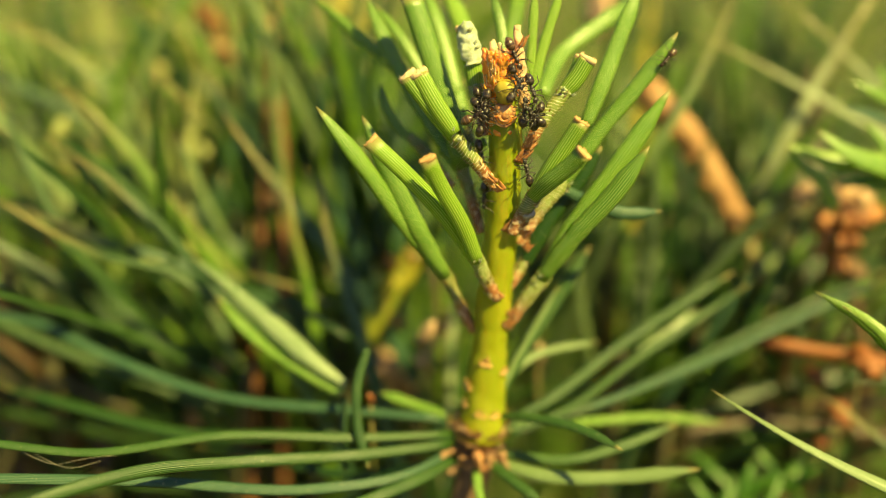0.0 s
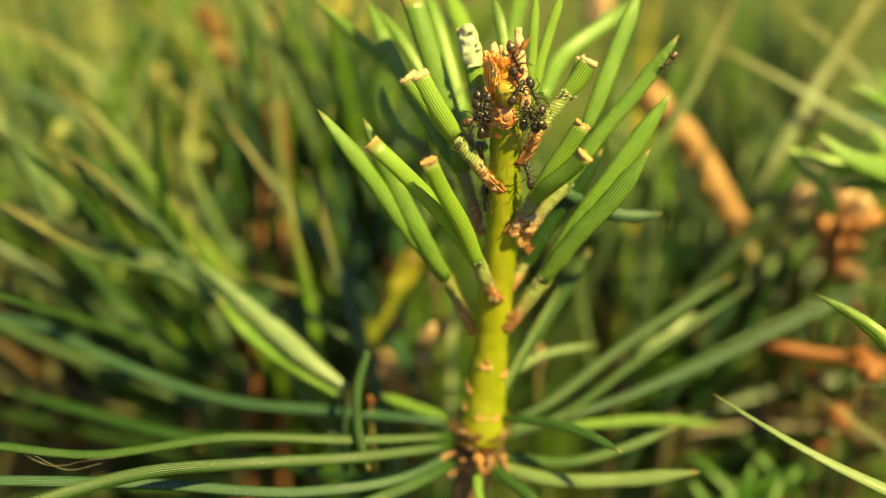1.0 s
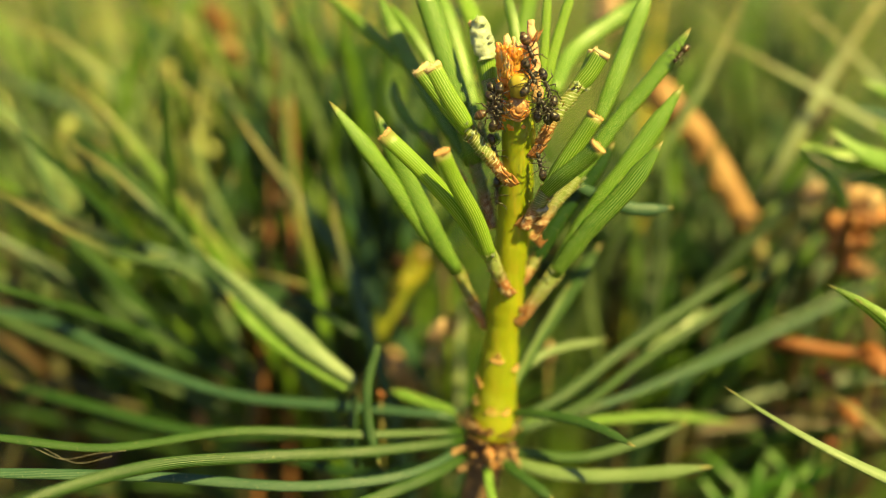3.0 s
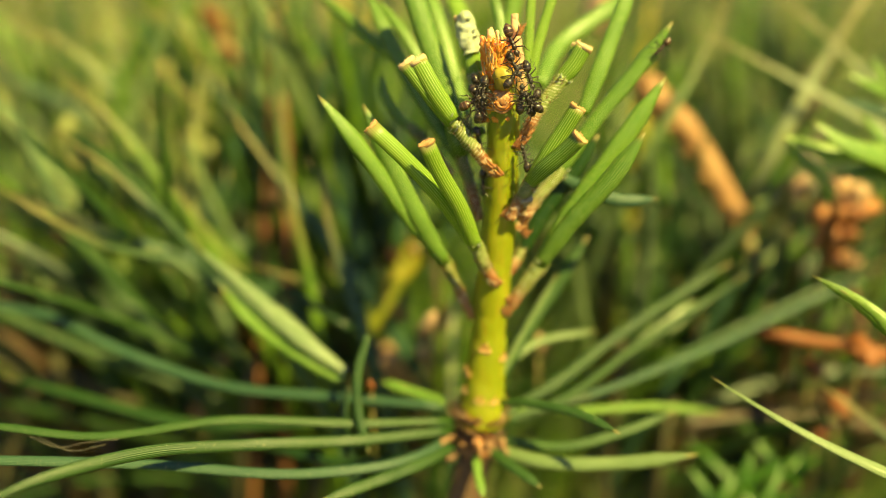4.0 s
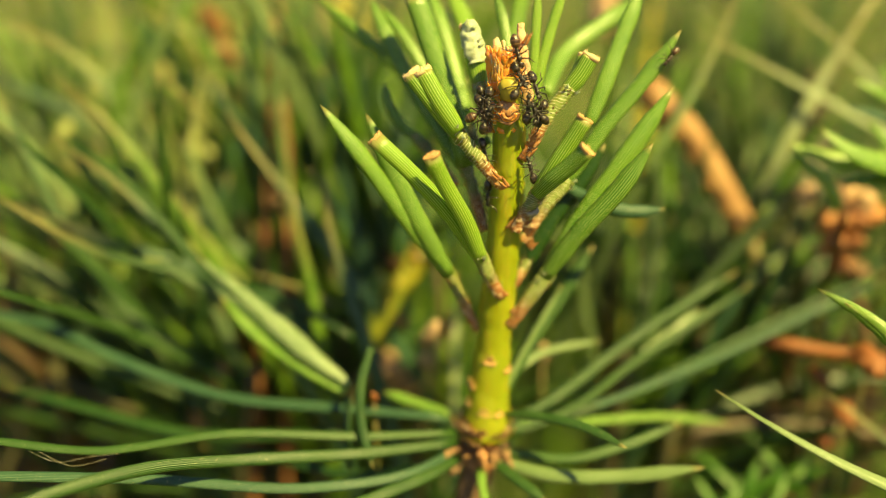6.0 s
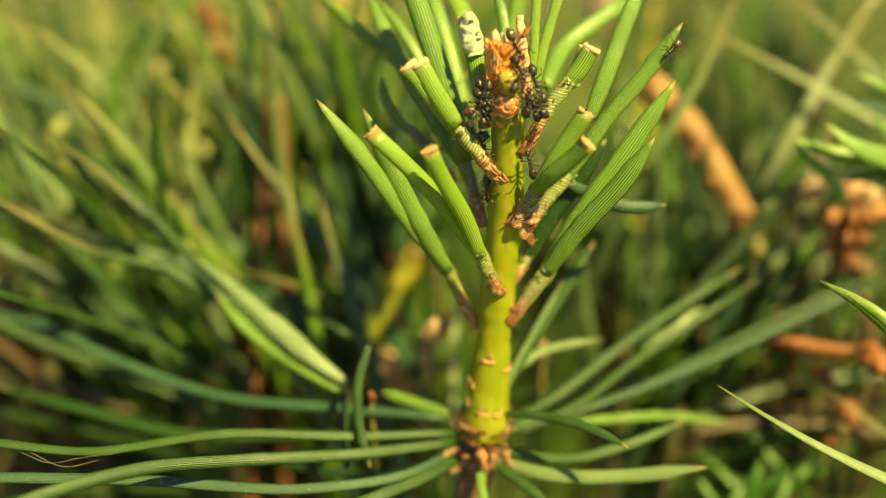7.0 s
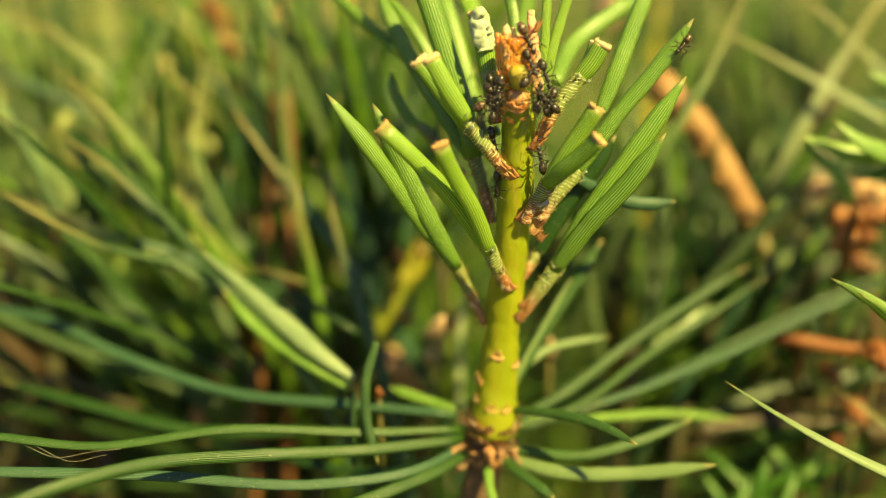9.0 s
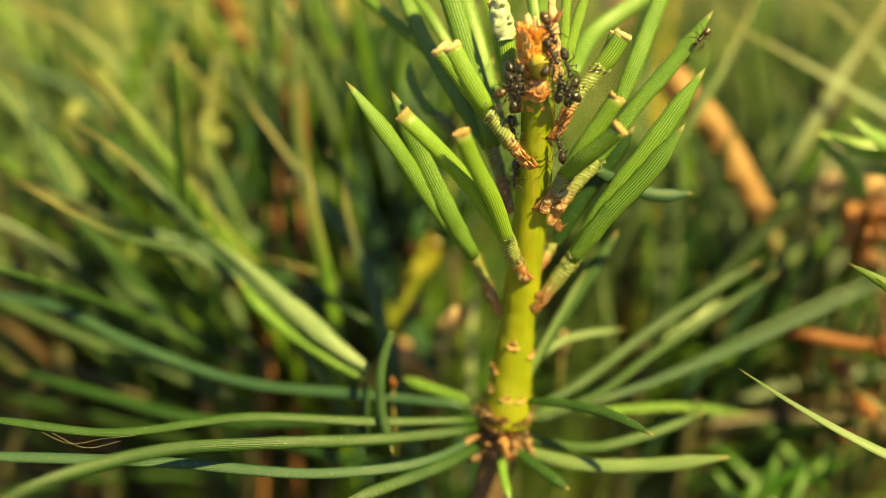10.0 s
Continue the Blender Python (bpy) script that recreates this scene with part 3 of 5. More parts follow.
    bundle(shoot, [(10.3, 122.1, 253.9), (13.0, 122.8, 258.2), (16.5, 123.5, 262.2)], 1.8, 2.2,
           [([(15.9, 123.3, 261.7), (20.7, 125.0, 268.6), (25.9, 126.8, 274.6), (31.0, 128.8, 281.2)], 3.0, NEEDLE, 0, -12),
            ([(16.2, 123.7, 261.1), (20.3, 124.5, 258.7), (25.2, 125.0, 257.2), (30.1, 125.5, 257.4)], 2.6, TEAL, 0, 10)], SHEATH_PALE, seed=9, label="pale yellow ringed sheath")
    bundle(shoot, [(9.0, 118.7, 256.7), (10.3, 118.3, 259.4), (11.9, 118.0, 262.5)], 2.0, 2.6,
           [([(11.5, 117.8, 261.9), (13.6, 117.3, 265.8), (15.6, 117.3, 269.1), (17.2, 117.2, 271.9)], 2.35, FRESH, 1, -8),
            ([(11.4, 117.0, 262.2), (13.1, 115.4, 264.5), (15.4, 114.3, 266.9), (17.1, 113.4, 269.0)], 2.35, NEEDLE, 1, -8)], SHEATH, seed=10, label="rusty sheath wrapped in grey web")
    for k, p in enumerate(((8.5, 119.0, 257.0), (9.5, 118.7, 257.5), (10.5, 119.3, 256.3), (11.0, 119.5, 254.2))):
        part("sheath_foot", husk(p, (0.7, -0.2, 0.9), (0.3 - 0.3 * k, -1, 0), 1.9 - 0.15 * k, 46 + k), SCALE, shoot)
    bundle(shoot, [(10.4, 121.5, 266.4), (12.9, 122.2, 270.8), (15.9, 122.9, 274.8)], 1.9, 2.4,
           [([(15.5, 122.8, 274.3), (17.1, 123.0, 276.3), (18.4, 123.3, 278.5)], 2.5, FRESH, 2, 5),
            ([(15.8, 123.5, 274.0), (17.1, 124.1, 276.3), (18.0, 124.8, 278.3)], 2.3, FRESH, 2, 5)], SHEATH_PALE, seed=11, label="pale yellow-green ringed sheath")
    for k, p in enumerate(((10.0, 119.8, 266.2), (11.0, 120.2, 267.8), (11.3, 120.2, 268.7))):
        part("sheath_foot", husk(p, (0.6, -0.1, 1), (0.4, -1, 0), 1.9 - 0.3 * k, 51 + k), SCALE, shoot)
    bundle(shoot, [(5.6, 123.0, 268.7), (4.9, 124.3, 272.2), (4.3, 125.3, 274.9)], 1.9, 2.8,
           [([(4.4, 125.1, 274.2), (3.8, 126.3, 278.1), (2.8, 127.6, 281.9)], 2.6, FRESH, 2, 5)], SHEATH_PALE, seed=12)
    part("crust", sweep(curve_through([(4.0, 125.7, 277.4), (3.7, 126.2, 278.8), (3.2, 126.9, 280.6), (2.8, 127.6, 282.3)], 24), lambda s: 1.30 * (0.90 + 0.16 * math.sin(3.1 * s)) * (1.0 if s < 0.8 else 1 - 0.9 * (s - 0.8)), lambda s: 0.95, (0, -1, 0.3), FINE, 0, 0.42, 61, 0.45), WHITE, shoot, "whitish dried crust round a cut needle")
    for j, q in enumerate(((4.2, 125.6, 280.3), (4.5, 125.5, 279.7), (3.4, 126.1, 281.8), (2.5, 126.5, 282.3))):
        part("crust_flake", husk(q, (0.5, 0, 0.7), (0.6, -0.8, 0), 0.65, 360 + j), WHITE, shoot)
    # dry white shreds where the pale sleeves end
    for k, (p, way, out) in enumerate((((1.4, 118.7, 270.4), (-0.3, -0.4, 1), (0.3, -1, 0.2)), ((2.2, 118.8, 269.2), (-0.5, -0.3, 1), (0.3, -1, 0)), ((15.3, 121.9, 274.9), (-0.2, -0.2, 1), (-0.4, -1, 0)), ((16.6, 122.0, 274.2), (0.9, -0.2, 0.6), (0.5, -1, 0)), ((4.9, 116.4, 253.6), (-0.1, -0.3, 1), (0.4, -1, 0)), ((13.0, 119.4, 250.2), (0.3, -0.3, 1), (-0.3, -1, 0)), ((16.9, 122.6, 262.2), (0.5, -0.3, 0.8), (0.3, -1, 0.3)))):
        part("sheath_shred", husk(p, way, out, 0.55, 380 + k), WHITE, shoot, "frayed white edge of a sheath")
    # needles that rise behind the leader
    for k, (pts, w, skin) in enumerate((
            (((8.6, 125.3, 271.9), (8.2, 128.7, 278.0), (7.6, 131.3, 282.1), (6.4, 134.0, 286.2)), 1.9, NEEDLE),
            (((10.9, 124.3, 272.2), (11.5, 126.4, 277.7), (11.8, 128.3, 282.5), (12.1, 130.1, 287.3)), 1.5, FRESH),
            (((11.4, 124.3, 272.2), (12.6, 126.4, 277.7), (14.1, 128.3, 282.5), (15.8, 130.1, 287.3)), 1.7, FRESH),
            (((13.7, 131.7, 272.1), (16.6, 137.7, 276.5), (22.7, 142.4, 280.2), (29.0, 146.9, 283.7)), 3.0, NEEDLE),
            (((18.9, 125.3, 269.3), (21.1, 127.3, 274.5), (23.8, 130.3, 280.8), (26.6, 133.2, 287.0)), 2.8, NEEDLE),
            (((5.1, 130.9, 269.9), (3.7, 138.3, 278.0), (1.3, 143.7, 283.6), (-0.3, 145.9, 286.6)), 3.4, FRESH),
            (((7.4, 131.3, 273.7), (9.7, 137.9, 279.6), (10.9, 142.7, 283.8), (12.1, 151.1, 286.1)), 3.0, GRASS),
            (((5.8, 125.6, 267.3), (2.4, 127.0, 265.3), (0.9, 130.5, 268.8), (3.0, 133.6, 274.1)), 2.2, NEEDLE),
            (((1.5, 143.7, 213.8), (1.3, 146.0, 221.3), (1.5, 148.0, 227.8), (2.1, 150.4, 234.1)), 1.7, DRY))):
        part("needle", blade(pts, w * 0.82, 0.5, seed=60 + k, twist=-20 + 9 * k), skin, shoot)
    part("web_knot", joined(ball((10.9, 118.3, 259.4), (1.1, 0.8, 0.8), (0, -40, 0), 1.1, 3), ball((11.4, 118.5, 260.5), (0.7, 0.5, 0.6), (0, -30, 0), 0.9, 5), *[stalk([(10.8, 117.6, 260.4), q], 0.16, 0.08, 0, 1, THIN, 4) for q in ((12.0, 118.0, 262.5), (10.1, 118.5, 261.5), (12.4, 117.9, 261.1), (10.4, 117.6, 258.9))]), SILK, shoot, "grey knot of spider silk")
    rnd = random.Random(19)
    for k in range(9):
        a = Vector((9.2, 118.4, 257.6)) + Vector((rnd.uniform(0, 1.6), rnd.uniform(-0.5, 0.5), rnd.uniform(-1.0, 3.4)))
        b = a + Vector((rnd.uniform(0.8, 2.6), rnd.uniform(-0.6, 0.6), rnd.uniform(-0.8, 2.6)))
        part("silk_thread", stalk([a, (a + b) / 2 - Vector((0, 0, 0.25)), b], 0.07, 0.05, 0, 1, THIN, 6), SILK, shoot, "fine grey spider thread")
    part("silk_thread", joined(stalk([(-54.8, 107.7, 230.3), (-50.9, 107.5, 228.6), (-47.1, 108.3, 228.9), (-43.1, 108.8, 229.1)], 0.05, 0.04, 0, 1, THIN, 14), stalk([(-53.3, 107.7, 230.1), (-49.1, 107.4, 228.1), (-44.9, 108.4, 228.5)], 0.05, 0.04, 0, 1, THIN, 12)), SILK, shoot, "loose silk threads under a needle")
    # scars on the bare lower stem and the ring of scales at its foot
    line = curve_through(axis, 60)

    def on_bark(x, z):
        """The place on the stem's near side at that x and height."""
        k = min(range(61), key=lambda q: abs(line[q].z - z))
        r = girth(k / 60)
        dx = max(-0.92 * r, min(0.92 * r, x - line[k].x))
        return Vector((line[k].x + dx, line[k].y - math.sqrt(r * r - dx * dx), z)), Vector((dx / r, -math.sqrt(1 - dx * dx / r / r), 0))
    for k, (x, z, size) in enumerate(((6.0, 237.2, 1.5), (3.1, 233.0, 1.6), (8.5, 235.6, 1.3), (5.4, 229.7, 1.5), (7.3, 229.4, 1.2), (1.8, 230.3, 1.2))):
        p, out = on_bark(x, z)
        side = Vector((-out.y, out.x, 0))
        lip = [p + side * size * 0.5 * math.cos(a) + Vector((0, 0, size * 0.28 * math.sin(a))) + out * 0.08 for a in [math.pi * (0.95 + 1.1 * j / 8) for j in range(9)]]
        part("leaf_scar", joined(stalk(lip, 0.5, 0.4, 0.18, k, THIN, 16), husk(p - out * 0.05, Vector((0.15 * (k % 3 - 1), 0, 1)) + out * 0.25, out, size * 0.8, 70 + k)), CUT, shoot, "orange-brown scar of a lost needle pair")
    part("node", ball((5.4, 120.8, 223.2), (3.2, 3.1, 2.6), (0, 0, 0), 1.6, 5, 14, 20), BARK, shoot, "dark knobbly node at the foot of the new growth")
    rnd = random.Random(11)
    for k in range(72):
        a = 2 * math.pi * k / 24 + rnd.uniform(-0.2, 0.2)
        out = Vector((math.cos(a), math.sin(a), 0))
        tier = k // 24
        p = Vector((5.5, 120.8, (226.3, 224.9, 222.6)[tier])) + out * (3.3, 3.5, 3.0)[tier] + Vector((0, 0, rnd.uniform(-0.9, 0.9)))
        way = Vector((0, 0, (1.0, 0.8, rnd.choice((-1.0, 0.5)))[tier])) + out * rnd.uniform(0.1, 0.9) + Vector((-out.y, out.x, 0)) * rnd.uniform(-0.5, 0.5)
        part("base_scale", husk(p, way, out, rnd.uniform(1.3, 2.5), 80 + k), (NODE, PALE_BUD, SCALE, NODE, BARK)[k % 5], shoot)
    for k, (p, q) in enumerate((((4.9, 117.2, 224.4), (5.3, 116.6, 221.0)), ((1.6, 119.3, 223.4), (-0.6, 117.9, 222.6)), ((2.2, 118.8, 221.6), (0.2, 117.4, 219.8)), ((8.2, 118.6, 222.8), (9.6, 117.2, 221.0)))):
        part("torn_sheath", stalk([p, (Vector(p) + Vector(q)) / 2 + Vector((0, -0.3, 0.1)), q], 1.3, 0.3, 0.7, 96 + k, ROUND, 10), (SCALE, NODE, BARK, NODE)[k], shoot, "torn papery sheath on the node")

    # long needles of last year's growth, spread flat around the foot
    # the DEEP ones carry the dimmer light down here in their skin colour
    for k, (pts, w, skin, twist) in enumerate((
            (((1.1, 119.3, 225.8), (-11.4, 116.6, 226.9), (-29.5, 113.2, 229.4), (-47.2, 108.9, 229.4), (-59.0, 107.7, 231.7), (-70.3, 106.3, 233.8)), 1.8, LONG, 30),
            (((1.3, 118.9, 224.5), (-11.2, 114.0, 225.8), (-26.4, 108.5, 228.3), (-37.2, 103.0, 230.7), (-42.8, 99.0, 231.5), (-48.7, 94.8, 231.6), (-55.4, 89.0, 230.6)), 2.2, LONG, -30),
            (((1.3, 119.3, 222.9), (-5.0, 113.9, 222.7), (-17.1, 109.7, 223.2), (-39.5, 106.7, 226.5), (-56.8, 103.5, 229.1), (-70.8, 101.0, 231.0)), 2.0, TEAL, 20),
            (((1.7, 118.9, 221.9), (-3.5, 113.6, 222.0), (-9.5, 109.3, 222.0), (-16.6, 104.9, 221.8)), 2.3, LONG, 0),
            (((0.5, 122.7, 226.2), (-15.4, 125.0, 226.5), (-32.9, 128.2, 226.6), (-51.4, 133.9, 230.3), (-63.2, 138.4, 233.7), (-73.6, 141.9, 234.4), (-87.5, 144.5, 235.7)), 2.2, TEAL, 25),
            (((0.5, 122.9, 226.8), (-5.4, 125.4, 227.5), (-9.5, 126.7, 228.4)), 2.2, NEEDLE, 0),
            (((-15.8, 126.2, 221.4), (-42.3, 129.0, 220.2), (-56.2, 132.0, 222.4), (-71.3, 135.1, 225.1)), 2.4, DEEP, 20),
            # broad needle, its bright sunlit face painted by the pale skin
            (((-14.2, 124.5, 230.9), (-19.3, 126.7, 233.8), (-26.4, 130.7, 238.5), (-32.2, 133.3, 242.7), (-38.3, 136.9, 246.4)), 5.4, SHEEN, 40),
            (((-14.8, 125.0, 229.4), (-21.1, 127.2, 232.2), (-28.8, 130.8, 236.2), (-34.3, 133.7, 240.9)), 3.2, NEEDLE, 20),
            (((-30.1, 132.4, 240.2), (-38.3, 136.6, 245.8), (-51.4, 144.2, 257.0), (-62.7, 149.5, 262.4)), 1.9, LONG, 20),
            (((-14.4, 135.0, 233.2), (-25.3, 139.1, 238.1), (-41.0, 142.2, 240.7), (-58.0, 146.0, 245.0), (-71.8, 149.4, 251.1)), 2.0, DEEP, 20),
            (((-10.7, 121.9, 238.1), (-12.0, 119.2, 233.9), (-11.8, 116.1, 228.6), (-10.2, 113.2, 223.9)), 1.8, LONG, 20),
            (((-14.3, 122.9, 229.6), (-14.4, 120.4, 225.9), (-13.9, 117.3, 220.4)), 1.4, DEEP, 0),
            (((7.8, 122.1, 230.1), (11.6, 125.9, 235.9), (16.7, 129.9, 242.2), (21.9, 133.7, 249.2)), 2.6, LONG, -10),
            (((7.9, 121.1, 230.0), (9.8, 123.2, 234.1), (12.3, 125.3, 238.0), (17.0, 129.4, 244.7)), 1.2, PALE, 10),
            (((7.1, 122.2, 224.8), (14.8, 125.3, 227.3), (27.3, 132.0, 233.7), (45.7, 139.7, 242.7)), 2.2, LONG, 15),
            (((7.5, 122.0, 224.4), (16.9, 124.7, 225.7), (28.8, 130.2, 231.8), (39.9, 135.4, 236.9), (48.4, 139.1, 241.0)), 1.7, LONG, -15),
            # short pale piece added as the glint on a long needle
            (((30.3, 134.1, 230.9), (33.3, 135.7, 232.2), (36.7, 137.5, 234.0), (40.8, 140.3, 235.8)), 1.9, SHEEN, 15),
            (((7.9, 121.9, 224.1), (18.2, 125.5, 225.2), (40.5, 132.0, 230.8), (56.3, 137.2, 236.0), (71.4, 141.3, 241.1)), 1.6, TEAL, 10),
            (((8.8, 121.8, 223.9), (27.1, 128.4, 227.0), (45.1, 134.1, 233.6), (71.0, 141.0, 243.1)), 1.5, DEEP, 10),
            (((8.4, 119.4, 228.8), (13.7, 115.7, 230.4), (19.4, 112.1, 230.6), (23.7, 109.0, 229.7)), 1.8, LONG, 10),
            (((7.8, 119.3, 222.9), (17.5, 118.0, 222.3), (25.8, 119.6, 223.6), (34.4, 122.5, 225.6)), 2.0, LONG, 0),
            (((7.0, 118.8, 221.7), (14.0, 115.5, 221.4), (25.0, 114.6, 221.7), (35.8, 114.1, 223.4)), 2.6, PALE, 12),
            (((6.6, 118.8, 221.5), (9.7, 115.3, 220.8), (13.7, 111.6, 219.6)), 2.2, LONG, 0),
            (((5.0, 118.8, 221.7), (4.9, 116.1, 220.2), (5.7, 111.9, 217.6)), 1.8, NEEDLE, 0),
            (((7.9, 122.6, 226.0), (22.9, 127.8, 222.8), (32.2, 130.7, 221.8), (45.4, 132.9, 219.3)), 1.8, NEEDLE, 0),
            (((6.2, 123.1, 230.0), (14.0, 128.8, 233.6), (23.6, 131.3, 234.6)), 1.7, PALE, 0),
            (((1.3, 120.5, 220.6), (-12.2, 123.1, 216.2), (-31.4, 129.6, 216.2), (-40.1, 132.5, 215.4)), 2.0, DEEP, 0))):
        broad = w > 4
        part("long_needle", blade(pts, w * (0.66 if broad else 0.78), 0.55, seed=100 + k, twist=0 if broad else twist, face=(0.3, -0.8, 0.55) if broad else (0.1, -0.7, 0.8), steps=26, base=0.3 if broad else 0.72, shoulder=0.35 if broad else 0.22, point=0.75 if broad else 0.2), skin, shoot)


# ---- neighbours ----
def generic_needles():
    out = []
    for k in range(5):
        bend = 6 + 5 * k
        data = blade([(0, 0, 0), (1.5, 0, 22), (bend * 0.45, 0, 44), (bend, 0, 64)], 2.3, 0.45, (0, -1, 0), 25, seed=200 + k, steps=10)
        out.append(data)
    return out


NEEDLE_SHAPES = generic_needles()


def neighbour(name, foot, tip, label, skins, count, spread, length, seed, stem_skin=TWIG_DARK, stem_w=4.0, low=0.55, group="neighbouring pine shoots", lean=(0, 0, 1), mid=None):
    """Another pine shoot: a stem from the ground and needles that fan out from its upper part."""
    rnd = random.Random(seed)
    thing = root(name, foot, label, "pine shoot", group)
    a, b = Vector(foot), Vector(tip)
    mid = Vector(mid) if mid else (a + b) / 2 + Vector((rnd.uniform(-8, 8), rnd.uniform(-8, 8), 0))
    part("stem", stalk([a - Vector((0, 0, 3)), mid, b], stem_w * 1.4, stem_w, 0.3, seed, ROUND, 24, 0.04), stem_skin, thing)
    line = curve_through([a, mid, b], 40)
    shared = {}
    for k in range(count):
        s = low + (1 - low) * (k + 0.5) / count
        p = line[min(40, int(s * 40))]
        az = k * 2.39996 + rnd.uniform(-0.3, 0.3)
        tilt = radians(spread * (1.25 - s) / (1.25 - low) + rnd.uniform(-9, 9))
        turn = Vector(lean).to_track_quat("Z", "Y").to_matrix().to_4x4() @ Matrix.Rotation(az, 4, "Z") @ Matrix.Rotation(tilt, 4, "Y") @ Matrix.Rotation(rnd.uniform(0, 6.28), 4, "Z")
        if (turn.to_3x3() @ Vector((0, 0, 1))).y < -0.12:      # keep clear of the main shoot
            turn = Matrix.Diagonal((1, -1, 1, 1)) @ turn @ Matrix.Diagonal((1, -1, 1, 1))
        skin, shape = skins[k % len(skins)], rnd.randrange(5)
        key = (skin.name, shape)
        if key not in shared:
            shared[key] = mesh_of("needle", NEEDLE_SHAPES[shape], skin)
        ob = new("needle", shared[key])
        ob.parent = thing
        f = length / 64 * rnd.uniform(0.75, 1.15)
        wide = rnd.uniform(0.55, 0.95)
        ob.matrix_basis = Matrix.Translation((p - a) * MM) @ turn @ Matrix.Diagonal((wide, wide, f, 1))
    return thing


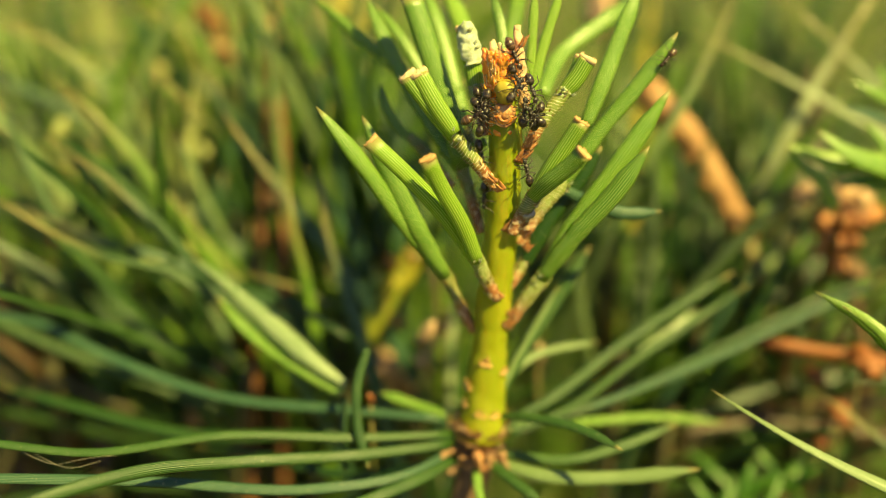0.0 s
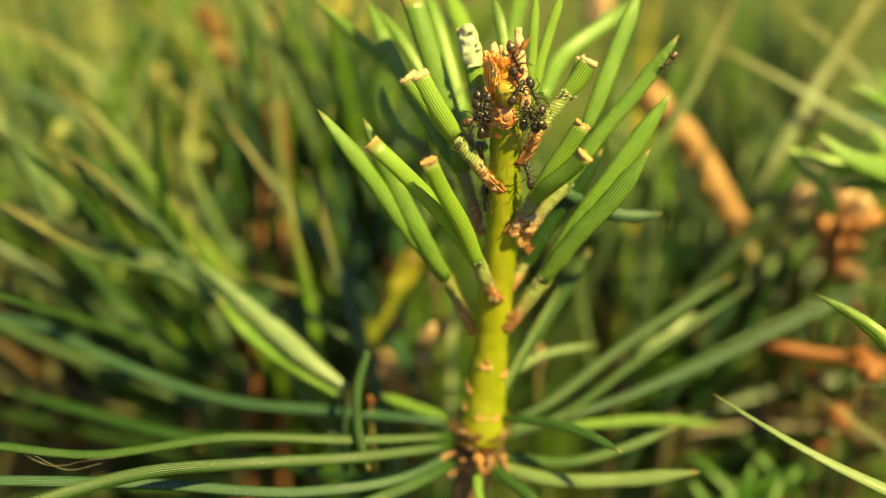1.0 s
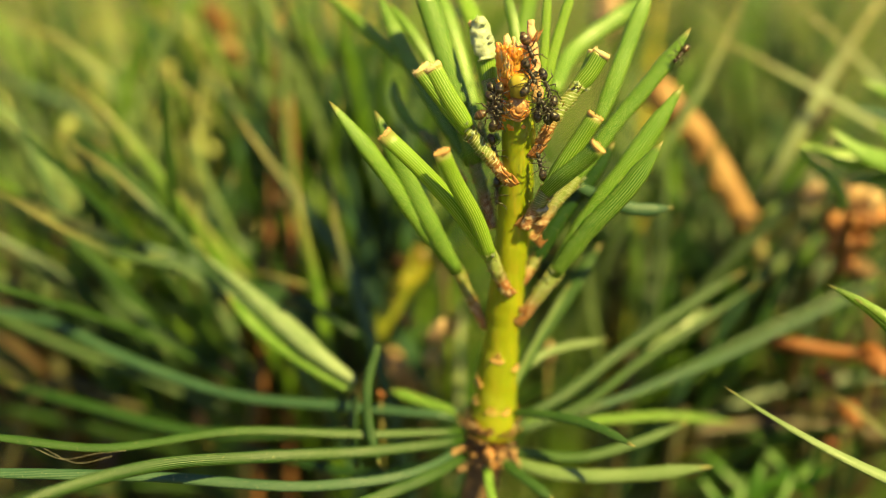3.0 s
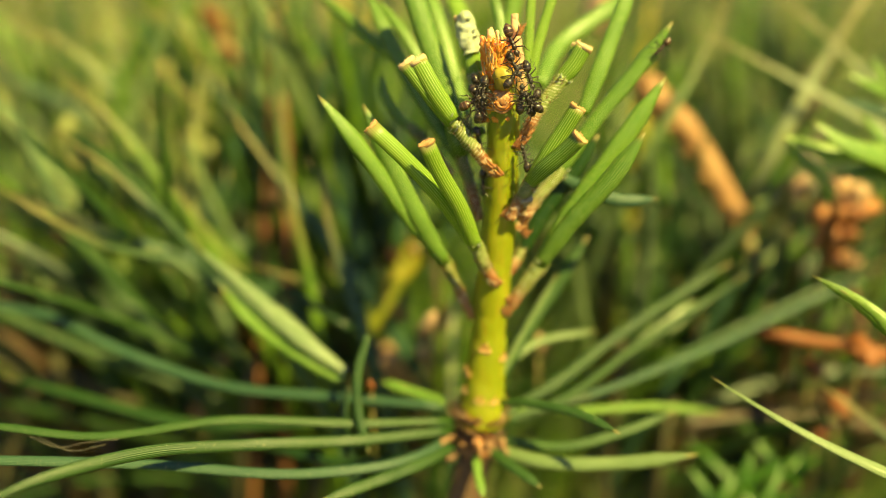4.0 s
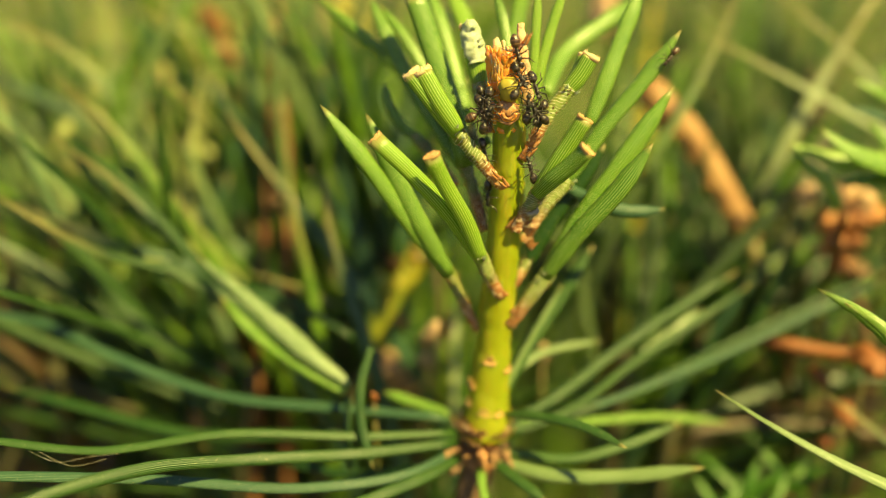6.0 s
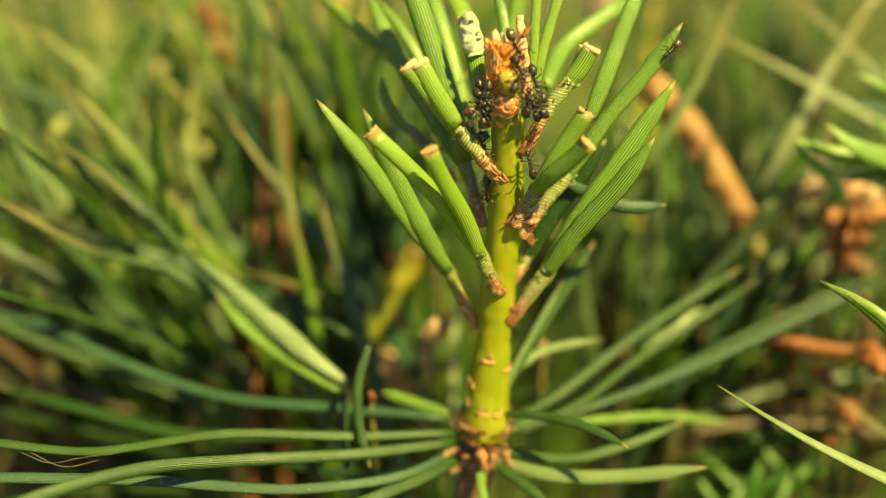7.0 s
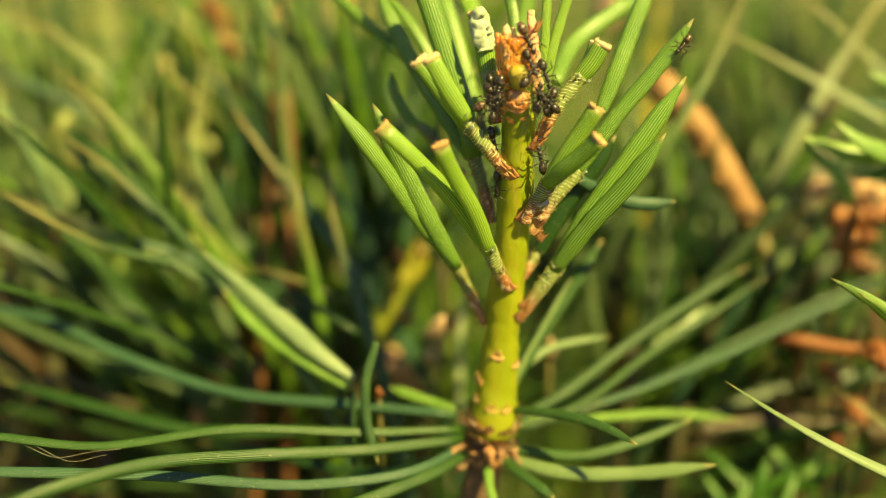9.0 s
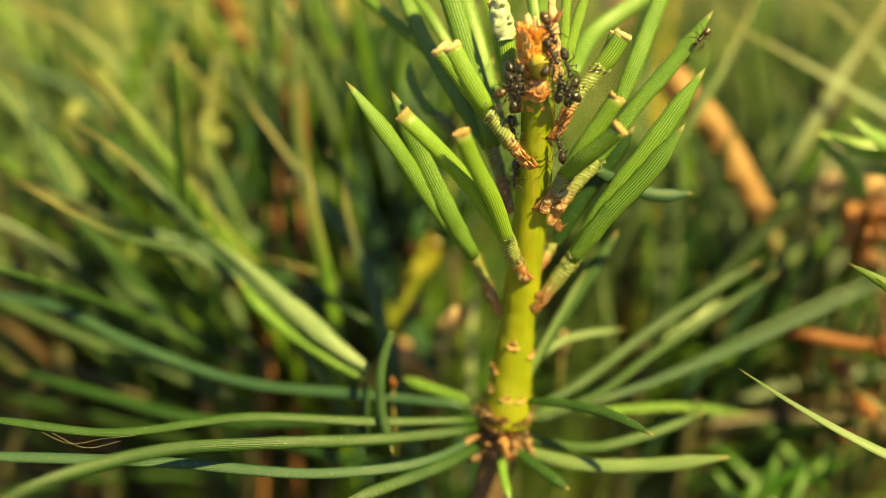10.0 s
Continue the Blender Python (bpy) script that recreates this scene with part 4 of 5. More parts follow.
def build_neighbours():
    # the short yellow shoot behind the stem
    side = neighbour("side_shoot", (-24, 172, 0), (-4.1, 156.3, 238.5), "short yellow-green pine side shoot, out of focus", (TEAL, LONG, TEAL), 22, 30, 40, 3, TWIG_DARK, 2.2, 0.95, lean=(0.1, 0.2, 1), mid=(-14.8, 150.9, 218.7))
    part("new_growth", stalk([(-12.9, 145.7, 227.5), (-10.8, 146.8, 231.6), (-7.8, 148.3, 236.6), (-4.3, 150.1, 241.7)], 3.0, 4.6, 0.3, 9, FINE, 20, 0.03), SIDE_STEM, side, "mottled yellow-green new growth")
    for k, p in enumerate(((-8.7, 146.1, 241.1), (-9.3, 144.9, 236.5), (-5.2, 146.3, 241.7), (-7.8, 144.0, 231.4))):
        part("bud_scale", husk(p, (0.3, -0.2, 1), (-0.5, -1, 0.2), 2.6, 300 + k), (SCALE, YELLOW, SCALE, BARK)[k], side)
    # low shoots in DEEP and BROWN: their shade is put into the colour
    places = (
        ((-32, 180, 0), (-18.6, 155.9, 226.2), 44, 38, 56, (TEAL, GRASS, GRASS, PALE), (-0.15, 0.1, 1), 0.8),
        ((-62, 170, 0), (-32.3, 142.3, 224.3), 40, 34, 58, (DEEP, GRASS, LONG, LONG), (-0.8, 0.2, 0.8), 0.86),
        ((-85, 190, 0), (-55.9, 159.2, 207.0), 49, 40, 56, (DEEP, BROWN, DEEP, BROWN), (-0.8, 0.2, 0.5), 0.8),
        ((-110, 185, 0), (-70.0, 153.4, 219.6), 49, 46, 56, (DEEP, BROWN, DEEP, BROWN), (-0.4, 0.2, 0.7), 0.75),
        ((-60, 215, 0), (-47.4, 176.8, 241.6), 52, 42, 54, (LONG, DEEP, TEAL, STRAW), (-0.6, 0, 0.8), 0.75),
        ((-110, 220, 0), (-72.9, 181.0, 241.4), 52, 46, 56, (LONG, DEEP, TEAL, GRASS), (-0.3, 0, 0.9), 0.75),
        ((-40, 225, 0), (-34.2, 184.9, 246.0), 52, 42, 56, (GRASS, TEAL, STRAW, FRESH), (-0.2, 0, 1), 0.75),
        ((-70, 260, 0), (-69.9, 213.9, 257.2), 49, 50, 54, (GRASS, STRAW, GRASS), (-0.2, 0, 1), 0.75),
        ((-15, 225, 0), (-16.1, 181.8, 243.5), 36, 40, 56, (TEAL, GRASS, PALE, GRASS), (0, 0, 1), 0.75),
        ((24, 176, 0), (30.2, 146.0, 225.6), 44, 48, 46, (LONG, GRASS, DEEP, PALE), (0.6, 0.2, 0.6), 0.8),
        ((44, 182, 0), (45.5, 154.5, 228.0), 52, 55, 46, (GRASS, LONG, DEEP, GRASS), (0.5, 0, 0.7), 0.75),
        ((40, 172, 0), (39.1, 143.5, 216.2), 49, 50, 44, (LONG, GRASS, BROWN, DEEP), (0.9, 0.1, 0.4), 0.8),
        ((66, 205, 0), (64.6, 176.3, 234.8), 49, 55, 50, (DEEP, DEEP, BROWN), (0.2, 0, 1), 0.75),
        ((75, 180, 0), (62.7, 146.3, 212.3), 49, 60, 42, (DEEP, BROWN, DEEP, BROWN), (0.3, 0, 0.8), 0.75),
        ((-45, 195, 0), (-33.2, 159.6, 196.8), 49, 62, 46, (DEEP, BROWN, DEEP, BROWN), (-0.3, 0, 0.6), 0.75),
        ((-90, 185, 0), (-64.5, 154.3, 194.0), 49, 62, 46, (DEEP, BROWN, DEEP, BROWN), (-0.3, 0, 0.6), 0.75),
        ((-8, 180, 0), (-4.3, 147.0, 214.1), 43, 60, 40, (LONG, GRASS, LONG, BROWN), (0, 0, 0.8), 0.75),
        ((14, 240, 0), (21.2, 192.3, 228.9), 49, 55, 56, (GRASS, TEAL, LONG, PALE), (0, 0, 1), 0.75),
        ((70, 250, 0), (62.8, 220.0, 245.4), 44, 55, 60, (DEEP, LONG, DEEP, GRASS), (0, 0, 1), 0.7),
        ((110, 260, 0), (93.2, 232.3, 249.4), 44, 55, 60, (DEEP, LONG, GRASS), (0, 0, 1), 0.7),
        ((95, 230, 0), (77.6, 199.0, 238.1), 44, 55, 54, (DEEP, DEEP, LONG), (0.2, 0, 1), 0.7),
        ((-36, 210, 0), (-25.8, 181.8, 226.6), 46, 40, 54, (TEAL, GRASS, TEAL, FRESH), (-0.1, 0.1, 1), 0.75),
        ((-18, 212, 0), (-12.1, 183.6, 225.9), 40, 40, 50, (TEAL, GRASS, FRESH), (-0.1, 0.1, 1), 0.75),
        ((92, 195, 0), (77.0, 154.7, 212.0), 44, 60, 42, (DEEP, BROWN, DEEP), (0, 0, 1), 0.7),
        ((-30, 205, 0), (-20.8, 166.2, 236.3), 26, 22, 64, (TEAL, GRASS, TEAL, PALE), (0, 0.1, 1), 0.9),
        ((-14, 205, 0), (-13.4, 172.6, 236.2), 28, 26, 60, (TEAL, GRASS, LONG), (0, 0.1, 1), 0.88),
        ((-44, 208, 0), (-30.1, 171.4, 233.2), 18, 24, 60, (GRASS, TEAL, LONG, TEAL), (-0.1, 0.1, 1), 0.9),
        ((-52, 205, 0), (-45.3, 157.7, 236.4), 20, 46, 52, (FRESH, PALE, TEAL, STRAW), (-0.5, 0.1, 0.9), 0.9),
        ((-78, 205, 0), (-64.0, 160.6, 238.5), 20, 48, 50, (FRESH, PALE, GRASS), (-0.4, 0.1, 0.9), 0.9),
        ((-40, 215, 0), (-38.9, 172.2, 240.9), 18, 50, 46, (PALE, FRESH, GRASS), (-0.3, 0.1, 1), 0.9),
        ((50, 195, 0), (51.1, 159.2, 234.7), 22, 56, 48, (DEEP, LONG, GRASS, DEEP), (0.3, 0.1, 1), 0.9),
        ((30, 205, 0), (32.7, 170.3, 235.9), 32, 50, 48, (GRASS, LONG, PALE), (0.2, 0.1, 1), 0.9),
        ((85, 290, 0), (75.7, 244.0, 237.9), 43, 55, 70, (GRASS, LONG, DEEP), (0, 0, 1), 0.7),
    )
    for k, (foot, tip, count, spread, length, skins, lean, low) in enumerate(places):
        neighbour("neighbour_shoot", foot, tip, "blurred green pine shoot with long needles behind the main shoot", skins, count, spread, length, 20 + k, low=low, lean=lean, stem_w=2.2)


def build_dry_things():
    # a dry tan candle that leans behind the needles
    candle = root("dry_candle", (52, 185, 0), "dry tan pine candle leaning behind the shoot, out of focus", "dead shoot")
    part("body", stalk([(53.0, 157.4, 241.3), (47.6, 159.8, 250.3), (42.0, 162.0, 258.8), (36.9, 162.9, 264.0), (35.2, 163.6, 265.8)], 4.6, 5.4, 0.12, 3, FINE, 30, 0.01), TAN, candle, "tan papery dead bud")
    part("tip", ball((35.4, 163.3, 265.6), (2.6, 2.5, 3.0), (0, 0, 0), 0.5, 7), TAN, candle)
    part("stalk", stalk([(52, 185, -3), (55, 185, 110), (57.1, 158.4, 232.8), (52.8, 157.6, 241.7)], 1.4, 2.4, 0.1, 5), DEEP, candle, "thin green stalk")
    for k in range(5):
        p = Vector((51.7, 155.7, 242.4)).lerp(Vector((36.0, 160.8, 264.0)), k / 5)
        part("scale", husk(p, (-0.7, 0, 1), (0.3 * (k % 3 - 1), -1, 0.3), 1.6, 320 + k), TAN, candle)

    cones = root("dried_flower_cones", (72, 170, 0), "cluster of dried orange pollen cones on a twig", "cone cluster")
    part("twig", stalk([(72, 170, -3), (74, 176, 110), (74.8, 153.2, 222.0), (68.9, 152.1, 238.6), (66.9, 153.7, 248.2)], 1.8, 1.8, 0.3, 6), BARK, cones)
    for k, (p, r, skin) in enumerate((((60.5, 153.6, 250.8), 1.7, PALE_BUD), ((66.7, 153.6, 250.8), 2.5, PALE_BUD), ((69.3, 152.0, 249.6), 2.3, PALE_BUD), ((64.0, 151.7, 245.9), 2.6, ORANGE), ((66.1, 150.4, 246.9), 2.6, ORANGE), ((69.0, 151.9, 246.4), 2.4, RUST), ((64.4, 149.6, 243.2), 2.4, ORANGE), ((68.0, 151.6, 242.9), 2.4, RUST), ((64.2, 152.2, 241.7), 2.0, PALE_BUD), ((72.3, 154.3, 247.0), 2.2, ORANGE), ((66.6, 151.2, 239.0), 2.0, ORANGE), ((69.9, 151.8, 237.7), 2.3, BARK))):
        part("cone", ball(p, (r * 0.75, r * 0.75, r * 1.05), (9 * k, 20 - 7 * k, 0), 1.3, k, 12, 16), skin, cones)
    part("stalk", stalk([(60.5, 153.6, 250.8), (63.3, 153.3, 247.4), (66.6, 152.9, 243.5)], 0.8, 1.2, 0.1, 1), BARK, cones)

    for k, (foot, pts, w, skin, label) in enumerate((
            ((75, 150, 0), ((75, 150, -3), (76, 146, 120), (85.2, 141.7, 217.2), (71.5, 140.0, 226.6), (60.6, 138.8, 229.1), (50.7, 138.5, 231.0)), 2.6, RUST, "rust-coloured dead twig arching over the litter"),
            ((-58, 190, 0), ((-58, 190, -3), (-33.0, 155.5, 227.5), (-32.6, 162.9, 241.9), (-31.2, 173.0, 265.4), (-30.5, 179.0, 278.7)), 1.7, REDDISH, "reddish-brown dry stalk behind the needles"),
            ((-45, 185, 0), ((-45, 185, -3), (-28.2, 157.0, 236.6), (-27.9, 163.0, 257.5), (-29.9, 168.5, 277.0)), 1.8, REDDISH, "thin brown dry stalk behind the needles"),
            ((-95, 178, 0), ((-95, 178, -3), (-78.0, 149.7, 204.4), (-71.2, 150.2, 216.8), (-53.6, 146.6, 213.2)), 2.0, TWIG_DARK, "brown dead twig low among the needles"))):
        thing = root("dry_stalk", foot, label, "dry stalk")
        part("stalk", stalk(pts, w * 1.2, w * 0.8, 0.35, 340 + k, ROUND, 40, 0.02), skin, thing)
        for j in range(4 if skin is RUST else 2):
            p = curve_through(pts, 40)[22 + 4 * j]
            part("scale", husk(p, (0.4 * (-1) ** j, -0.2, 1), (0.6 * (-1) ** j, -1, 0), w * 1.5, 350 + 5 * k + j), skin, thing)

    # dry bits that lie in the litter and between the needles
    # the STRAW ones are pale blobs added as blurred spots of light
    for k, (p, r, skin, label) in enumerate((((-38.5, 145.3, 221.0), 2.4, TAN, "tan dried bud caught between the needles"), ((-10.7, 123.8, 229.1), 0.75, RUST, "rust-coloured dried scale on a needle"), ((-8.0, 152.6, 217.5), 4.6, PALE_BUD, "tan dried bud behind the stem"), ((-3.1, 146.8, 227.7), 1.9, PALE_BUD, "pale dried bud behind the stem"), ((-3.7, 145.5, 224.2), 1.6, PALE_BUD, "pale dried bud behind the stem"), ((-42.8, 186.4, 269.5), 2.6, TAN, "orange dried bud out of focus"), ((61.6, 141.8, 223.0), 1.9, RUST, "rust dried bud in the litter"), ((65.6, 133.8, 229.9), 2.6, RUST, "rust dried bud in the litter"), ((65.4, 137.7, 217.9), 2.1, RUST, "rust dried bud in the litter"), ((63.0, 138.3, 213.8), 1.8, RUST, "rust dried bud in the litter"), ((31.3, 194.6, 276.8), 4.2, PALE_BUD, "pale dried bud out of focus"), ((-24.5, 244.8, 268.0), 5.0, YELLOW, "yellow leaf out of focus"), ((-62.6, 233.6, 266.8), 6.0, GRASS, "yellow-green leaf out of focus"), ((-46.9, 188.6, 249.9), 1.9, TAN, "tan dried bud out of focus"), ((-46.0, 195.2, 272.8), 3.6, RUST, "rust dried bud out of focus"), ((-60.8, 199.4, 261.3), 3.4, TAN, "tan dried bud out of focus"), ((-43.6, 149.8, 210.4), 3.0, TAN, "tan dry bud low between the needles"), ((-30.2, 169.5, 244.9), 2.0, PALE_BUD, "pale dried bud out of focus"), ((0.4, 154.0, 226.9), 2.2, TAN, "tan dried bud behind the stem"), ((-54.2, 184.9, 265.4), 1.9, STRAW, "pale blob in place of a blurred bright spot"), ((-44.6, 174.8, 253.1), 1.7, STRAW, "pale blob in place of a blurred bright spot"), ((-69.7, 171.2, 257.7), 1.6, STRAW, "pale blob in place of a blurred bright spot"), ((-57.1, 177.8, 261.0), 1.6, STRAW, "pale blob in place of a blurred bright spot"), ((-28.9, 163.1, 244.9), 1.2, STRAW, "pale blob in place of a blurred bright spot"), ((-2.1, 137.3, 233.5), 1.3, PALE_BUD, "pale dried bud behind the stem"), ((15.5, 138.7, 228.8), 1.3, PALE_BUD, "pale dried bud behind the stem"), ((-41.1, 181.1, 269.6), 1.9, TAN, "orange dried bud out of focus"))):
        thing = root("dried_bud", (p[0], p[1] + 1, 0), label, "dried bud")
        part("bud", ball(p, (r * 0.6, r * 0.65, r * 1.45), (15 * k, 20 - 25 * (k % 3), 0), r * 0.6, k, 12, 16), skin, thing)
        part("stalk", stalk([(p[0], p[1] + 1, -3), (p[0] + 2, p[1] + 3, p[2] * 0.5), (p[0], p[1] + 0.5, p[2])], 1.0, 0.5, 0.1, k, ROUND, 16), DEEP, thing)


def build_foreground():
    # a needle pair that reaches in front of the litter, and a single pale one lower down
    pair = root("side_pine_shoot", (75, 110, 0), "green pine shoot standing close beside the cut one", "pine shoot")
    part("twig", stalk([(75, 110, -3), (72, 106, 140), (72, 104, 225), (66.3, 110.0, 237.7)], 4.0, 2.2, 0.2, 1), BARK, pair)
    part("needle", blade(((66.2, 111.0, 237.7), (59.6, 112.9, 242.5), (54.8, 115.4, 246.2), (49.0, 116.6, 249.3)), 2.3, 0.45, seed=401, twist=-25, point=0.5), NEEDLE, pair)
    part("needle", blade(((65.9, 108.9, 237.6), (60.1, 110.6, 242.0), (56.2, 113.0, 245.7), (52.2, 115.0, 247.9)), 2.3, 0.45, seed=402, twist=-20, point=0.5), FRESH, pair)
    low = root("needle_branch", (62, 118, 0), "pale-tipped green needle on a low branch", "pine shoot")
    part("twig", stalk([(62, 118, -3), (60, 112, 150), (68, 110, 200), (65.5, 102.5, 223.9)], 4.0, 2.2, 0.2, 1), BARK, low)
    part("needle", blade(((65.4, 102.6, 224.0), (57.9, 104.6, 226.6), (48.5, 108.1, 230.1), (41.4, 110.5, 233.6), (35.5, 111.9, 237.1)), 2.0, 0.4, seed=403, twist=12, steps=24, base=1.0, point=0.93, face=(0.3, -0.7, 0.6)), PALE, low)

    # the sprig of broad pointed leaves that reaches in from the side
    sprig = root("leafy_sprig", (80, 150, 0), "sprig of pointed green needles beside the dried cones", "plant")
    part("stem", stalk([(80, 150, -3), (82, 148, 130), (80.6, 138.8, 243.0), (74.3, 141.6, 256.0), (70.9, 145.7, 266.5)], 3.4, 1.8, 0.2, 2), BARK, sprig)
    for k, (pts, w, skin) in enumerate(((([(72.0, 139.7, 256.6), (66.4, 138.7, 259.5), (60.1, 138.6, 262.1), (55.5, 139.9, 265.4)]), 3.2, NEEDLE), (([(73.0, 140.4, 255.5), (66.5, 140.9, 259.8), (58.8, 141.1, 260.2), (51.6, 142.0, 262.6)]), 3.2, FRESH), (([(60.8, 141.3, 252.4), (58.7, 141.6, 256.0), (55.9, 142.1, 258.5), (52.1, 142.8, 261.7)]), 2.0, FRESH), (([(71.7, 144.7, 264.1), (68.2, 145.2, 265.3), (64.6, 145.2, 266.6), (60.9, 145.0, 267.5)]), 1.6, TEAL), (([(75.3, 147.0, 264.4), (69.6, 147.3, 267.9), (65.6, 146.9, 269.7), (62.2, 147.5, 271.4)]), 2.2, NEEDLE), (([(72.1, 141.6, 258.7), (68.6, 142.2, 260.3), (66.9, 143.1, 262.7), (64.3, 144.2, 265.5)]), 2.2, NEEDLE), (([(71.3, 146.7, 266.3), (68.7, 148.2, 270.4), (67.0, 149.5, 273.6)]), 2.4, GRASS), (([(74.3, 140.7, 253.5), (70.9, 141.3, 255.1), (67.4, 141.9, 256.8), (60.4, 141.6, 256.0)]), 2.4, NEEDLE))):
        part("leaf", blade(pts, w, 0.35, seed=420 + k, twist=25, point=0.4), skin, sprig)

    shrub = root("low_shrub", (42, 150, 0), "low bright green shrub with small narrow leaves", "plant")
    rnd = random.Random(9)
    for j, top in enumerate(((48.8, 132.8, 205.0), (56.9, 134.9, 205.1), (44.5, 129.8, 202.7), (52.1, 130.6, 202.1))):
        t = Vector(top)
        b = Vector((42 + j, 150 + j, -3))
        line = curve_through([b, (b + t) / 2 + Vector((3, 4, 10)), t], 20)
        part("stem", stalk([b, (b + t) / 2 + Vector((3, 4, 10)), t], 1.6, 0.9, 0.1, j), BARK, shrub)
        for k in range(22):
            p = line[20 - k // 4]
            a = k * 2.4
            d = Vector((math.cos(a), math.sin(a), rnd.uniform(0.4, 1.3))).normalized() * rnd.uniform(7, 12)
            part("leaf", blade([p, p + d * 0.5 + Vector((0, 0, 0.6)), p + d], 1.6, 0.25, (0, -0.4, 1), seed=500 + k, point=0.5, steps=7), SHRUB, shrub)

    return pair, low


